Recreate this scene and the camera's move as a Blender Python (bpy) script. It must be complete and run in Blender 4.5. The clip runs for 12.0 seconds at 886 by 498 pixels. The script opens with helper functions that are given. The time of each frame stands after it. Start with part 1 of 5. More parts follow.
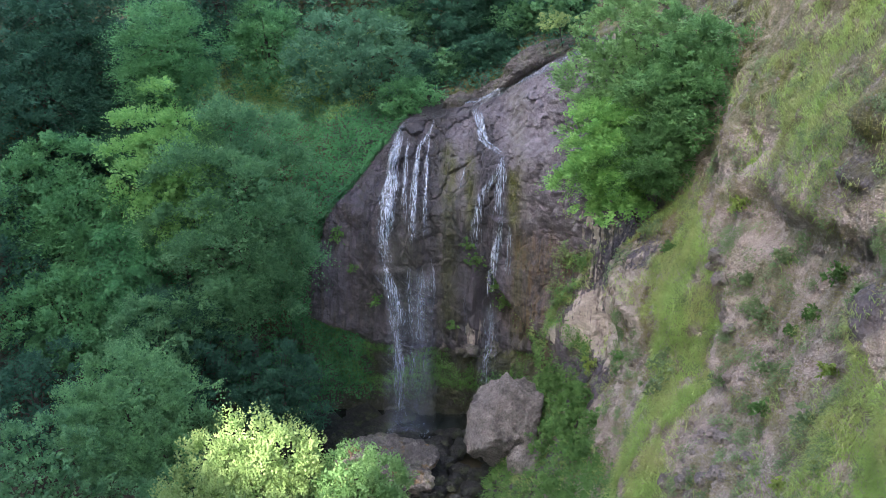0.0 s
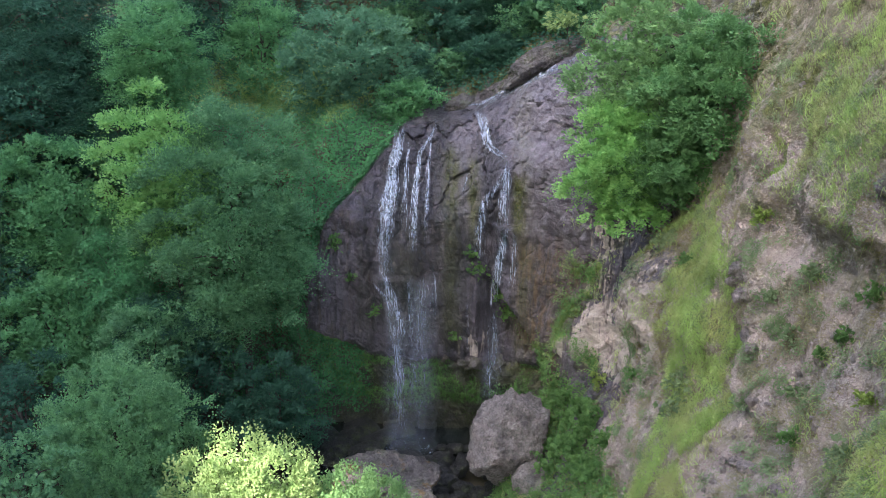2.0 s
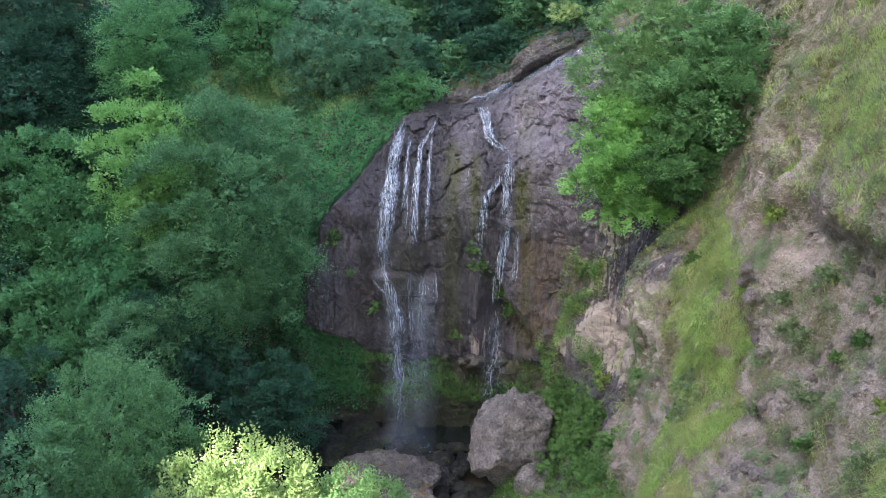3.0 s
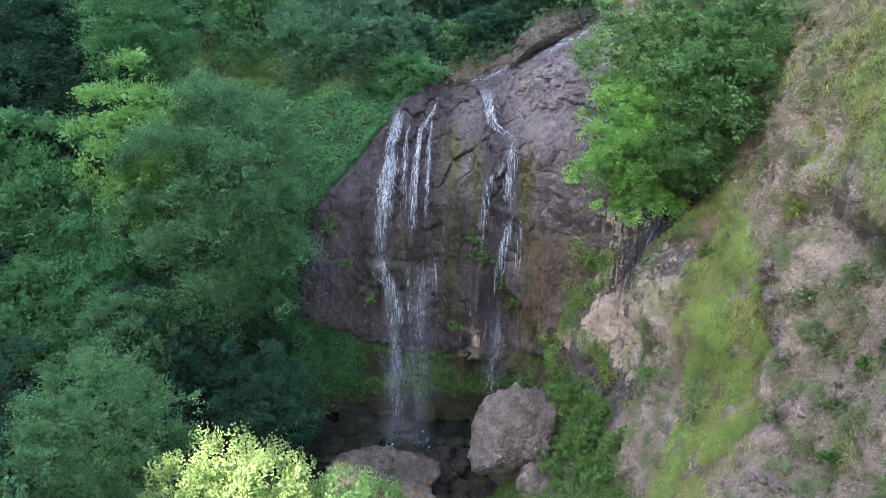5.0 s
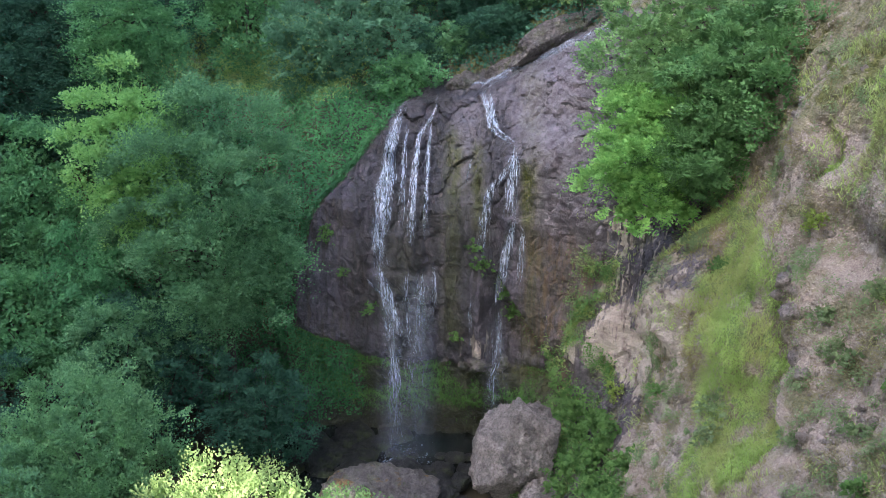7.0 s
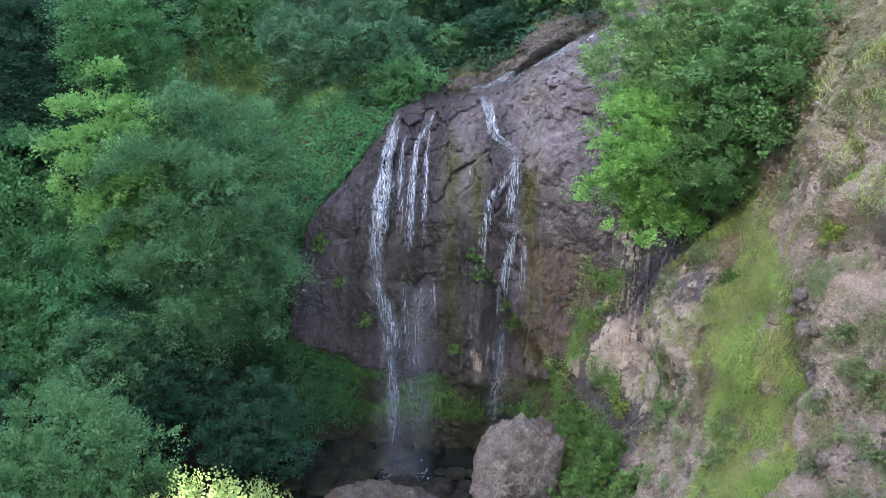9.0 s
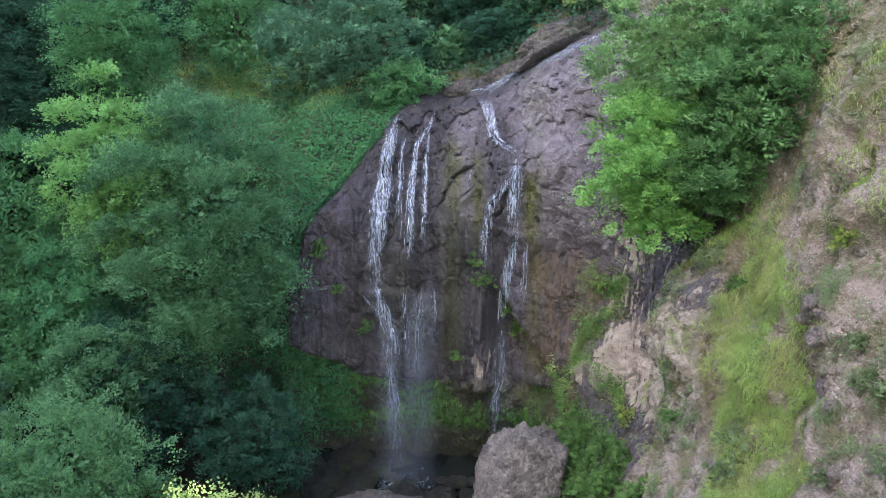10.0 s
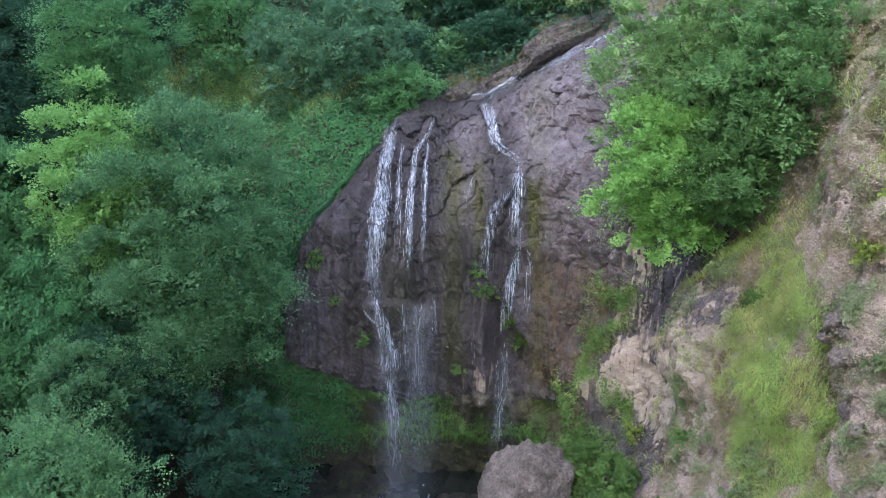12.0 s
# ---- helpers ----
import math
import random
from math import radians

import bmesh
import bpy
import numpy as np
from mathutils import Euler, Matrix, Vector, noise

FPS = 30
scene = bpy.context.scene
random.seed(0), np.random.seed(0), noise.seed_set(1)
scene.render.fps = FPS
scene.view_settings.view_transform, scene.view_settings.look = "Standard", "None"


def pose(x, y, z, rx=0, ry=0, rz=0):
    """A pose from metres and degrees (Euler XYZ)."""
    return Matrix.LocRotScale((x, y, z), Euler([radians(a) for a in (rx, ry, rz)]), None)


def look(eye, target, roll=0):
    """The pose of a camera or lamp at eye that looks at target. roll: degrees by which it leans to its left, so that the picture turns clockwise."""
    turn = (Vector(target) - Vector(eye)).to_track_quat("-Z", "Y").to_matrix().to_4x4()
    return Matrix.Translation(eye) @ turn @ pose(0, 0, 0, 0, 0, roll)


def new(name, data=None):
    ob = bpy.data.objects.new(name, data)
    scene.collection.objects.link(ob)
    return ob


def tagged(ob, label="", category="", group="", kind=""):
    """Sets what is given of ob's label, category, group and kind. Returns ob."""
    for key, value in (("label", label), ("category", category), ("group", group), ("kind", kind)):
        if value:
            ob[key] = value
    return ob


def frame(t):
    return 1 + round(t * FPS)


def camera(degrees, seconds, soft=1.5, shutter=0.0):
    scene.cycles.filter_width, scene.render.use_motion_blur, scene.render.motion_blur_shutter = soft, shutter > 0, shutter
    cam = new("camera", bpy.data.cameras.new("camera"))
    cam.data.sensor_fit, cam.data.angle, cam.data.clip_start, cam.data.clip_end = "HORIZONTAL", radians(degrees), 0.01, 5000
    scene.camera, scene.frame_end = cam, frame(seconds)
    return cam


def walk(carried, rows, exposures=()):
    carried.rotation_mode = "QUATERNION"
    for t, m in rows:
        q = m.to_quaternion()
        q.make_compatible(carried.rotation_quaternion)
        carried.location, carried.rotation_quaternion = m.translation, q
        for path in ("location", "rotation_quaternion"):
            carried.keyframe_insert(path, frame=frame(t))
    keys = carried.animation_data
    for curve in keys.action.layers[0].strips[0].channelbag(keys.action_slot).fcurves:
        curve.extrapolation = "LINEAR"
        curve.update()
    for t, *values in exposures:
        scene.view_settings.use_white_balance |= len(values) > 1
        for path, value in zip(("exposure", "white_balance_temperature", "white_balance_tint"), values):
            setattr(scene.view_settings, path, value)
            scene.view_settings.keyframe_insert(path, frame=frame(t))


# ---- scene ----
from mathutils.bvhtree import BVHTree

cam = camera(49.6, 12.0, soft=0.8)
METRES, EYE, TILT, LEAN, TURN = 11.0, 22.0, -13.4, 0.0, 0.0
ROWS = [
    (0.0, 0.0, 0.0, 0.0, 0.0, 0.0, -0.0),
    (0.5, -0.0051, 0.0508, 0.012, -0.03, -0.02, 0.0),
    (1.0, -0.0103, 0.098, 0.0237, -0.06, -0.03, -0.02),
    (1.5, -0.0171, 0.1495, 0.0357, -0.11, -0.04, -0.09),
    (2.0, -0.0241, 0.1965, 0.0474, -0.16, -0.05, -0.17),
    (2.5, -0.0322, 0.2461, 0.0584, -0.23, -0.15, -0.27),
    (3.0, -0.0392, 0.2901, 0.0687, -0.28, -0.55, -0.39),
    (5.0, -0.047, 0.4707, 0.1123, -0.38, -1.78, -0.57),
    (5.5, -0.0458, 0.5075, 0.1212, -0.4, -1.77, -0.55),
    (6.0, -0.0465, 0.5445, 0.1306, -0.4, -1.77, -0.46),
    (6.5, -0.0489, 0.5787, 0.1393, -0.42, -1.76, -0.49),
    (7.0, -0.0496, 0.6154, 0.1488, -0.44, -1.76, -0.5),
    (9.0, -0.0408, 0.7565, 0.1828, -0.39, -1.68, -0.24),
    (9.5, -0.0382, 0.7882, 0.1899, -0.36, -1.64, -0.1),
    (10.0, -0.0367, 0.8254, 0.1987, -0.34, -1.61, 0.02),
    (10.5, -0.0366, 0.8608, 0.2071, -0.34, -1.6, 0.1),
    (11.0, -0.0369, 0.8988, 0.2151, -0.34, -1.59, 0.16),
    (11.5, -0.0351, 0.9332, 0.2229, -0.33, -1.58, 0.22),
    (12.0, -0.0362, 0.9686, 0.2334, -0.33, -1.54, 0.3),
]
EXPOSURES = [(0.0, 2.71, 6400, 17), (12.0, 2.85, 6400, 17)]
walk(cam, [(t, pose(0, 0, EYE, TILT, LEAN, TURN) @ pose(METRES * x, METRES * y, METRES * z, 90 + pitch, roll, yaw)) for t, x, y, z, yaw, pitch, roll in ROWS], EXPOSURES)

# ---- world, sun, exposure ----
SUN = Vector((-0.50, -0.64, 0.58)).normalized()
world = bpy.data.worlds.new("sky")
scene.world = world
world.use_nodes = True
wn = world.node_tree.nodes
sky = wn.new("ShaderNodeTexSky")
sky.sky_type = "NISHITA"
sky.sun_disc = False
sky.sun_elevation = math.asin(SUN.z)
sky.sun_rotation = math.atan2(SUN.x, SUN.y)
sky.dust_density = 3.0
world.node_tree.links.new(sky.outputs[0], wn["Background"].inputs[0])
wn["Background"].inputs[1].default_value = 0.15
sun = new("sun", bpy.data.lights.new("sun", "SUN"))
sun.data.energy, sun.data.angle, sun.data.color = 5.0, radians(0.6), (1.0, 0.93, 0.82)
sun.matrix_world = look(SUN * 200, (0, 0, 0))


# ---- numeric helpers ----
rng = np.random.default_rng(7)
PERM = np.concatenate([rng.permutation(256)] * 3)
GRAD = rng.normal(size=(256, 3))
GRAD /= np.linalg.norm(GRAD, axis=1)[:, None]


def perlin(p):
    """Gradient noise in about -1..1 at the points p (n, 3)."""
    p = np.asarray(p, float)
    c = np.floor(p).astype(int)
    f = p - c
    w = f * f * f * (f * (f * 6 - 15) + 10)
    c &= 255
    total = np.zeros(len(p))
    for i in (0, 1):
        for j in (0, 1):
            for k in (0, 1):
                h = PERM[PERM[PERM[(c[:, 0] + i) & 255] + ((c[:, 1] + j) & 255)] + ((c[:, 2] + k) & 255)]
                g = GRAD[h]
                dot = g[:, 0] * (f[:, 0] - i) + g[:, 1] * (f[:, 1] - j) + g[:, 2] * (f[:, 2] - k)
                wx = w[:, 0] if i else 1 - w[:, 0]
                wy = w[:, 1] if j else 1 - w[:, 1]
                wz = w[:, 2] if k else 1 - w[:, 2]
                total += dot * wx * wy * wz
    return total * 1.6


def fbm(p, octaves=4, gain=0.5):
    total, amp = np.zeros(len(p)), 1.0
    for o in range(octaves):
        total += amp * perlin(np.asarray(p) * 2.03 ** o + 17.3 * o)
        amp *= gain
    return total


def ridged(p, octaves=3):
    total, amp = np.zeros(len(p)), 1.0
    for o in range(octaves):
        total += amp * (1 - 2 * np.abs(perlin(np.asarray(p) * 2.1 ** o + 9.1 * o)))
        amp *= 0.5
    return total


def facets(p, seed=0):
    """Angular blocks: each point takes the tilted plane of its nearest jittered cell; also the distance to the next cell."""
    c = np.floor(p).astype(int)
    best, second = np.full(len(p), 9.0), np.full(len(p), 9.0)
    value = np.zeros(len(p))
    for i in (-1, 0, 1):
        for j in (-1, 0, 1):
            for k in (-1, 0, 1):
                q = c + (i, j, k)
                h = PERM[PERM[PERM[(q[:, 0] + seed) & 255] + (q[:, 1] & 255)] + (q[:, 2] & 255)]
                g = GRAD[h]
                rel = p - (q + 0.5 + 0.42 * g)
                d = np.sum(rel * rel, 1)
                v = np.sum(rel * GRAD[(h + 91) & 255], 1) + 0.7 * GRAD[(h + 37) & 255][:, 0]
                closer = d < best
                second = np.where(closer, best, np.minimum(second, d))
                value = np.where(closer, v, value)
                best = np.where(closer, d, best)
    return value, np.sqrt(second) - np.sqrt(best)


def step(a, b, v):
    u = np.clip((v - a) / (b - a), 0, 1)
    return u * u * (3 - 2 * u)


def bell(v, c, w):
    return np.exp(-((v - c) / w) ** 2)


def raw_mesh(name, verts, faces, material, smooth=False):
    """A mesh from arrays: verts (n, 3) and faces (m, 3 or 4)."""
    verts, faces = np.asarray(verts, np.float32), np.asarray(faces, np.int32)
    me = bpy.data.meshes.new(name)
    k = faces.shape[1]
    me.vertices.add(len(verts))
    me.vertices.foreach_set("co", verts.ravel())
    me.loops.add(faces.size)
    me.loops.foreach_set("vertex_index", faces.ravel())
    me.polygons.add(len(faces))
    me.polygons.foreach_set("loop_start", np.arange(0, faces.size, k, dtype=np.int32))
    me.polygons.foreach_set("use_smooth", np.full(len(faces), smooth))
    me.materials.append(material)
    me.update(calc_edges=True)
    return me


def child(name, me, parent, label=""):
    ob = new(name, me)
    ob.parent = parent
    return tagged(ob, label)


# ---- materials ----
class Nodes:
    """Short-hand for one node material."""

    def __init__(self, name):
        self.mat = bpy.data.materials.new(name)
        self.mat.use_nodes = True
        self.tree = self.mat.node_tree
        self.bsdf = self.tree.nodes["Principled BSDF"]
        self.out = self.tree.nodes["Material Output"]
        self.coord = self.tree.nodes.new("ShaderNodeTexCoord").outputs["Object"]

    def add(self, kind, **values):
        n = self.tree.nodes.new(kind)
        for key, v in values.items():
            s = n.inputs[key.replace("_", " ")]
            self.put(v, s)
        return n

    def put(self, v, socket):
        if isinstance(v, bpy.types.NodeSocket):
            self.tree.links.new(v, socket)
        elif isinstance(v, tuple) and len(v) == 3 and socket.type == "RGBA":
            socket.default_value = (*v, 1)
        else:
            socket.default_value = v

    def scaled(self, scale):
        n = self.add("ShaderNodeMapping", Vector=self.coord)
        n.inputs["Scale"].default_value = scale
        return n.outputs[0]

    def noise(self, scale, detail=4.0, rough=0.55, vector=None):
        n = self.add("ShaderNodeTexNoise", Scale=scale, Detail=detail, Roughness=rough, Vector=vector or self.coord)
        return n.outputs["Fac"]

    def cells(self, scale, feature="F1", output="Distance"):
        n = self.add("ShaderNodeTexVoronoi", Scale=scale, Vector=self.coord)
        n.feature = feature
        return n.outputs[output]

    def edges(self, scale, vector=None):
        n = self.add("ShaderNodeTexVoronoi", Scale=scale, Vector=vector or self.coord)
        n.feature = "DISTANCE_TO_EDGE"
        return n.outputs["Distance"]

    def warped(self, amount, scale):
        n = self.add("ShaderNodeTexNoise", Scale=scale, Detail=3.0, Vector=self.coord)
        v = self.tree.nodes.new("ShaderNodeVectorMath")
        v.operation = "MULTIPLY_ADD"
        self.put(n.outputs["Color"], v.inputs[0])
        v.inputs[1].default_value = (amount, amount, amount)
        self.put(self.coord, v.inputs[2])
        return v.outputs[0]

    def band(self, v, a, b, lo=0.0, hi=1.0):
        n = self.add("ShaderNodeMapRange", Value=v, From_Min=a, From_Max=b, To_Min=lo, To_Max=hi)
        return n.outputs[0]

    def mix(self, f, a, b, mode="MIX"):
        n = self.tree.nodes.new("ShaderNodeMix")
        n.data_type, n.blend_type = "RGBA", mode
        self.put(f, n.inputs[0])
        self.put(a, n.inputs[6])
        self.put(b, n.inputs[7])
        return n.outputs[2]

    def math(self, op, a, b=0.0):
        n = self.tree.nodes.new("ShaderNodeMath")
        n.operation = op
        self.put(a, n.inputs[0])
        self.put(b, n.inputs[1])
        return n.outputs[0]

    def bump(self, height, distance, strength=1.0, normal=None):
        n = self.add("ShaderNodeBump", Height=height, Distance=distance, Strength=strength)
        if normal:
            self.put(normal, n.inputs["Normal"])
        return n.outputs[0]

    def finish(self, color, rough=0.8, normal=None, spec=0.3):
        self.put(color, self.bsdf.inputs["Base Color"])
        self.put(rough, self.bsdf.inputs["Roughness"])
        self.put(spec, self.bsdf.inputs["Specular IOR Level"])
        if normal:
            self.put(normal, self.bsdf.inputs["Normal"])
        return self.mat


def cliff_material():
    m = Nodes("cliff_rock")
    zone = m.tree.nodes.new("ShaderNodeAttribute")
    zone.attribute_name = "zone"
    sep = m.tree.nodes.new("ShaderNodeSeparateColor")
    m.tree.links.new(zone.outputs["Color"], sep.inputs[0])
    wet_shade, moss, scree, pale = sep.outputs[0], sep.outputs[1], sep.outputs[2], zone.outputs["Alpha"]
    dry_at = m.tree.nodes.new("ShaderNodeAttribute")
    dry_at.attribute_name = "dry"
    dry = dry_at.outputs["Fac"]
    big, mid, fine = m.noise(0.35, 5), m.noise(2.2, 6, 0.62), m.noise(14.0, 5, 0.65)
    streak = m.noise(1.0, 5, 0.6, m.scaled((2.2, 2.2, 0.16)))
    rock = m.mix(m.band(mid, 0.35, 0.7), (0.049, 0.044, 0.055), (0.130, 0.114, 0.137))
    rock = m.mix(m.band(big, 0.4, 0.65), rock, (0.112, 0.101, 0.121))
    rock = m.mix(m.band(fine, 0.42, 0.70, 0, 0.55), rock, (0.06, 0.05, 0.05))
    rock = m.mix(m.band(streak, 0.50, 0.64, 0, 0.75), rock, (0.066, 0.050, 0.036))
    runs = m.noise(1.0, 4, 0.6, m.scaled((4.5, 4.5, 0.22)))
    rock = m.mix(m.band(runs, 0.54, 0.64, 0, 0.6), rock, (0.030, 0.026, 0.024))
    rock = m.mix(m.band(runs, 0.44, 0.36, 0, 0.35), rock, (0.17, 0.155, 0.17))
    bent = m.warped(0.5, 1.6)
    seam = m.math("MAXIMUM", m.band(m.edges(2.1, bent), 0.0, 0.06), m.band(m.noise(0.8, 4, 0.6), 0.42, 0.56))
    rock = m.mix(seam, m.mix(0.5, rock, (0.020, 0.016, 0.016)), rock)
    speck = m.band(m.noise(38.0, 2), 0.66, 0.72, 0, 0.7)
    rock = m.mix(speck, rock, (0.30, 0.28, 0.28))
    rock = m.mix(m.math("MULTIPLY", dry, 0.75), rock, m.mix(m.band(mid, 0.35, 0.7), (0.142, 0.127, 0.145), (0.262, 0.238, 0.264)))
    rock = m.mix(seam, m.mix(0.25, rock, (0.03, 0.025, 0.025)), rock)
    rust_at = m.tree.nodes.new("ShaderNodeAttribute")
    rust_at.attribute_name = "rust"
    rusty = m.mix(m.band(runs, 0.42, 0.60), (0.115, 0.075, 0.047), (0.042, 0.033, 0.028))
    rusty = m.mix(m.band(fine, 0.4, 0.7, 0, 0.5), rusty, (0.10, 0.088, 0.030))
    rock = m.mix(m.math("MULTIPLY", rust_at.outputs["Fac"], m.band(streak, 0.34, 0.56, 0.35, 0.95)), rock, rusty)
    # conglomerate with many small stones, on the open slope
    tone, small = m.cells(5.0, "F1", "Color"), m.cells(15.0, "F1", "Color")
    scree_col = m.mix(tone, (0.305, 0.240, 0.208), (0.43, 0.356, 0.312))
    scree_col = m.mix(0.24, scree_col, m.mix(small, (0.22, 0.175, 0.155), (0.56, 0.50, 0.455)))
    scree_col = m.mix(m.band(m.cells(15.0), 0.36, 0.68, 0, 0.40), scree_col, (0.15, 0.116, 0.100))
    scree_col = m.mix(m.band(mid, 0.42, 0.62, 0, 0.6), scree_col, (0.370, 0.292, 0.246))
    scree_col = m.mix(m.band(m.noise(0.9, 5, 0.7), 0.47, 0.60, 0, 0.75), scree_col, (0.205, 0.205, 0.112))
    scree_col = m.mix(m.band(m.noise(0.45, 4, 0.6), 0.45, 0.62, 0, 0.6), scree_col, m.mix(0.65, scree_col, (0.150, 0.112, 0.100)))
    crag = m.mix(m.band(m.noise(3.2, 6, 0.65), 0.36, 0.64), (0.18, 0.145, 0.132), (0.46, 0.395, 0.362))
    crag = m.mix(seam, m.mix(0.7, crag, (0.03, 0.025, 0.024)), crag)
    scree_col = m.mix(m.band(m.noise(0.55, 5, 0.65), 0.52, 0.60, 0, 0.55), scree_col, crag)
    scree_col = m.mix(m.band(m.noise(0.7, 5, 0.7, m.scaled((1.0, 1.0, 0.7))), 0.62, 0.68, 0, 0.6), scree_col, (0.085, 0.072, 0.048))
    scree_col = m.mix(m.band(m.noise(20.0, 3, 0.6), 0.60, 0.70, 0, 0.6), scree_col, (0.09, 0.070, 0.058))
    scree_col = m.mix(m.band(m.noise(28.0, 2), 0.64, 0.70, 0, 0.6), scree_col, (0.66, 0.61, 0.56))
    rock = m.mix(scree, rock, scree_col)
    # pale, freshly broken rock with black run-off streaks
    pale_col = m.mix(m.band(mid, 0.3, 0.7), (0.46, 0.395, 0.340), (0.285, 0.241, 0.214))
    stain = m.noise(1.0, 4, 0.6, m.scaled((1.7, 1.7, 0.22)))
    pale_col = m.mix(m.band(stain, 0.55, 0.63, 0, 0.75), pale_col, (0.085, 0.07, 0.066))
    thresh = m.math("ADD", pale, m.math("MULTIPLY", m.math("SUBTRACT", streak, 0.5), 2.6))
    rock = m.mix(m.math("MULTIPLY", m.band(pale, 0.02, 0.3), m.band(thresh, 0.42, 0.62)), rock, pale_col)
    moss_n = m.math("MULTIPLY", moss, m.band(m.math("ADD", m.noise(1.7, 6, 0.7), m.math("MULTIPLY", streak, 0.8)), 0.58, 0.96))
    moss_col = m.mix(m.band(fine, 0.35, 0.65), (0.042, 0.052, 0.014), (0.135, 0.142, 0.036))
    col = m.mix(moss_n, rock, moss_col)
    # darker and smoother where water runs; also carries shade painted on dry rock
    wet_shade_n = m.math("MULTIPLY", wet_shade, m.band(streak, 0.30, 0.55, 0.45, 1.0))
    col = m.mix(wet_shade_n, col, m.mix(0.75, col, (0.019, 0.019, 0.020)))
    rough = m.band(wet_shade_n, 0.0, 1.0, 0.88, 0.42)
    h = m.math("ADD", m.math("MULTIPLY", fine, 0.5), mid)
    n1 = m.bump(h, 0.22)
    n2 = m.bump(m.math("MULTIPLY", m.cells(15.0), m.band(scree, 0, 1, -0.25, -0.8)), 0.045, 1.0, n1)
    n2 = m.bump(seam, 0.04, 0.45, n2)
    return m.finish(col, rough, n2, 0.35)


def boulder_material(name, dark, light, moss=0.0, rust=False):
    m = Nodes(name)
    mid, fine = m.noise(1.3, 6, 0.65), m.noise(9.0, 6, 0.7)
    col = m.mix(m.band(mid, 0.35, 0.68), dark, light)
    col = m.mix(m.band(fine, 0.45, 0.72, 0, 0.75), col, tuple(c * 0.42 for c in dark))
    col = m.mix(m.band(m.cells(14.0), 0.0, 0.22, 0.6, 0.0), col, tuple(min(0.6, c * 1.35) for c in light))
    if moss:
        col = m.mix(m.band(m.noise(1.1, 5, 0.7), 0.5, 0.62, 0, moss), col, (0.06, 0.08, 0.02))
    if rust:
        col = m.mix(m.band(m.noise(0.9, 4, 0.6, m.scaled((1, 1, 1.7))), 0.54, 0.62, 0, 0.85), col, (0.15, 0.095, 0.035))
    n = m.bump(m.math("ADD", mid, m.math("MULTIPLY", fine, 0.8)), 0.20)
    pits = m.band(m.noise(5.0, 4, 0.7), 0.52, 0.62)
    n = m.bump(pits, 0.10, 0.9, n)
    return m.finish(m.mix(m.math("MULTIPLY", pits, 0.35), col, tuple(c * 0.35 for c in dark)), 0.85, m.bump(m.cells(7.0), 0.05, 0.9, n), 0.3)


def leaf_material(name, dark, light, translucent=0.26, rough=0.68, straw=None):
    m = Nodes(name)
    geo = m.tree.nodes.new("ShaderNodeNewGeometry")
    rand = geo.outputs["Random Per Island"]
    tuft = m.band(m.noise(1.9, 3, 0.6), 0.34, 0.66)
    blend = m.math("ADD", m.math("MULTIPLY", rand, 0.30), m.math("MULTIPLY", tuft, 0.70))
    col = m.mix(blend, dark, light)
    col = m.mix(m.band(m.noise(0.4, 2), 0.35, 0.7, 0, 0.35), col, m.mix(0.5, dark, light))
    if straw:
        col = m.mix(m.band(m.noise(0.7, 4, 0.65), 0.42, 0.62, 0, 0.8), col, straw)
        col = m.mix(m.band(m.noise(0.55, 3, 0.6, m.scaled((1.3, 1.0, 1.0))), 0.36, 0.46, 0.6, 0.0), col, tuple(0.6 * c for c in dark))
    m.finish(col, rough, None, 0.09)
    tr = m.add("ShaderNodeBsdfTranslucent", Color=m.mix(0.6, col, tuple(min(1, 1.5 * c) for c in light)))
    mx = m.tree.nodes.new("ShaderNodeMixShader")
    mx.inputs[0].default_value = translucent
    m.tree.links.new(m.bsdf.outputs[0], mx.inputs[1])
    m.tree.links.new(tr.outputs[0], mx.inputs[2])
    m.tree.links.new(mx.outputs[0], m.out.inputs[0])
    return m.mat


def bark_material():
    m = Nodes("bark")
    n = m.noise(6.0, 5, 0.6, m.scaled((3, 3, 0.6)))
    col = m.mix(m.band(n, 0.3, 0.7), (0.030, 0.026, 0.020), (0.085, 0.076, 0.062))
    return m.finish(col, 0.9, m.bump(n, 0.03))


def water_material(name, alpha_lo, alpha_hi, scale, fades=False, deep=(0.30, 0.36, 0.45), bright=(0.58, 0.64, 0.73)):
    m = Nodes(name)
    n = m.noise(1.0, 5, 0.65, m.scaled((scale * 4.0, scale * 4.0, scale * 0.32)))
    m.finish(m.mix(n, deep, bright), 0.35, None, 0.5)
    alpha = m.band(n, 0.42, 0.68, alpha_lo, alpha_hi)
    if fades:
        thin = m.tree.nodes.new("ShaderNodeAttribute")
        thin.attribute_name = "thin"
        alpha = m.math("MULTIPLY", alpha, thin.outputs["Fac"])
    m.put(alpha, m.bsdf.inputs["Alpha"])
    return m.mat


def pool_material():
    m = Nodes("pool_water")
    n = m.bump(m.noise(3.0, 3), 0.03)
    return m.finish((0.012, 0.016, 0.015), 0.08, n, 0.5)


def ground_material():
    m = Nodes("forest_ground")
    n, f = m.noise(0.8, 6, 0.65), m.noise(9, 5, 0.6)
    col = m.mix(m.band(n, 0.35, 0.65), (0.026, 0.030, 0.014), (0.060, 0.052, 0.032))
    col = m.mix(m.band(f, 0.4, 0.7, 0, 0.6), col, (0.03, 0.028, 0.018))
    return m.finish(col, 0.95, m.bump(f, 0.06))


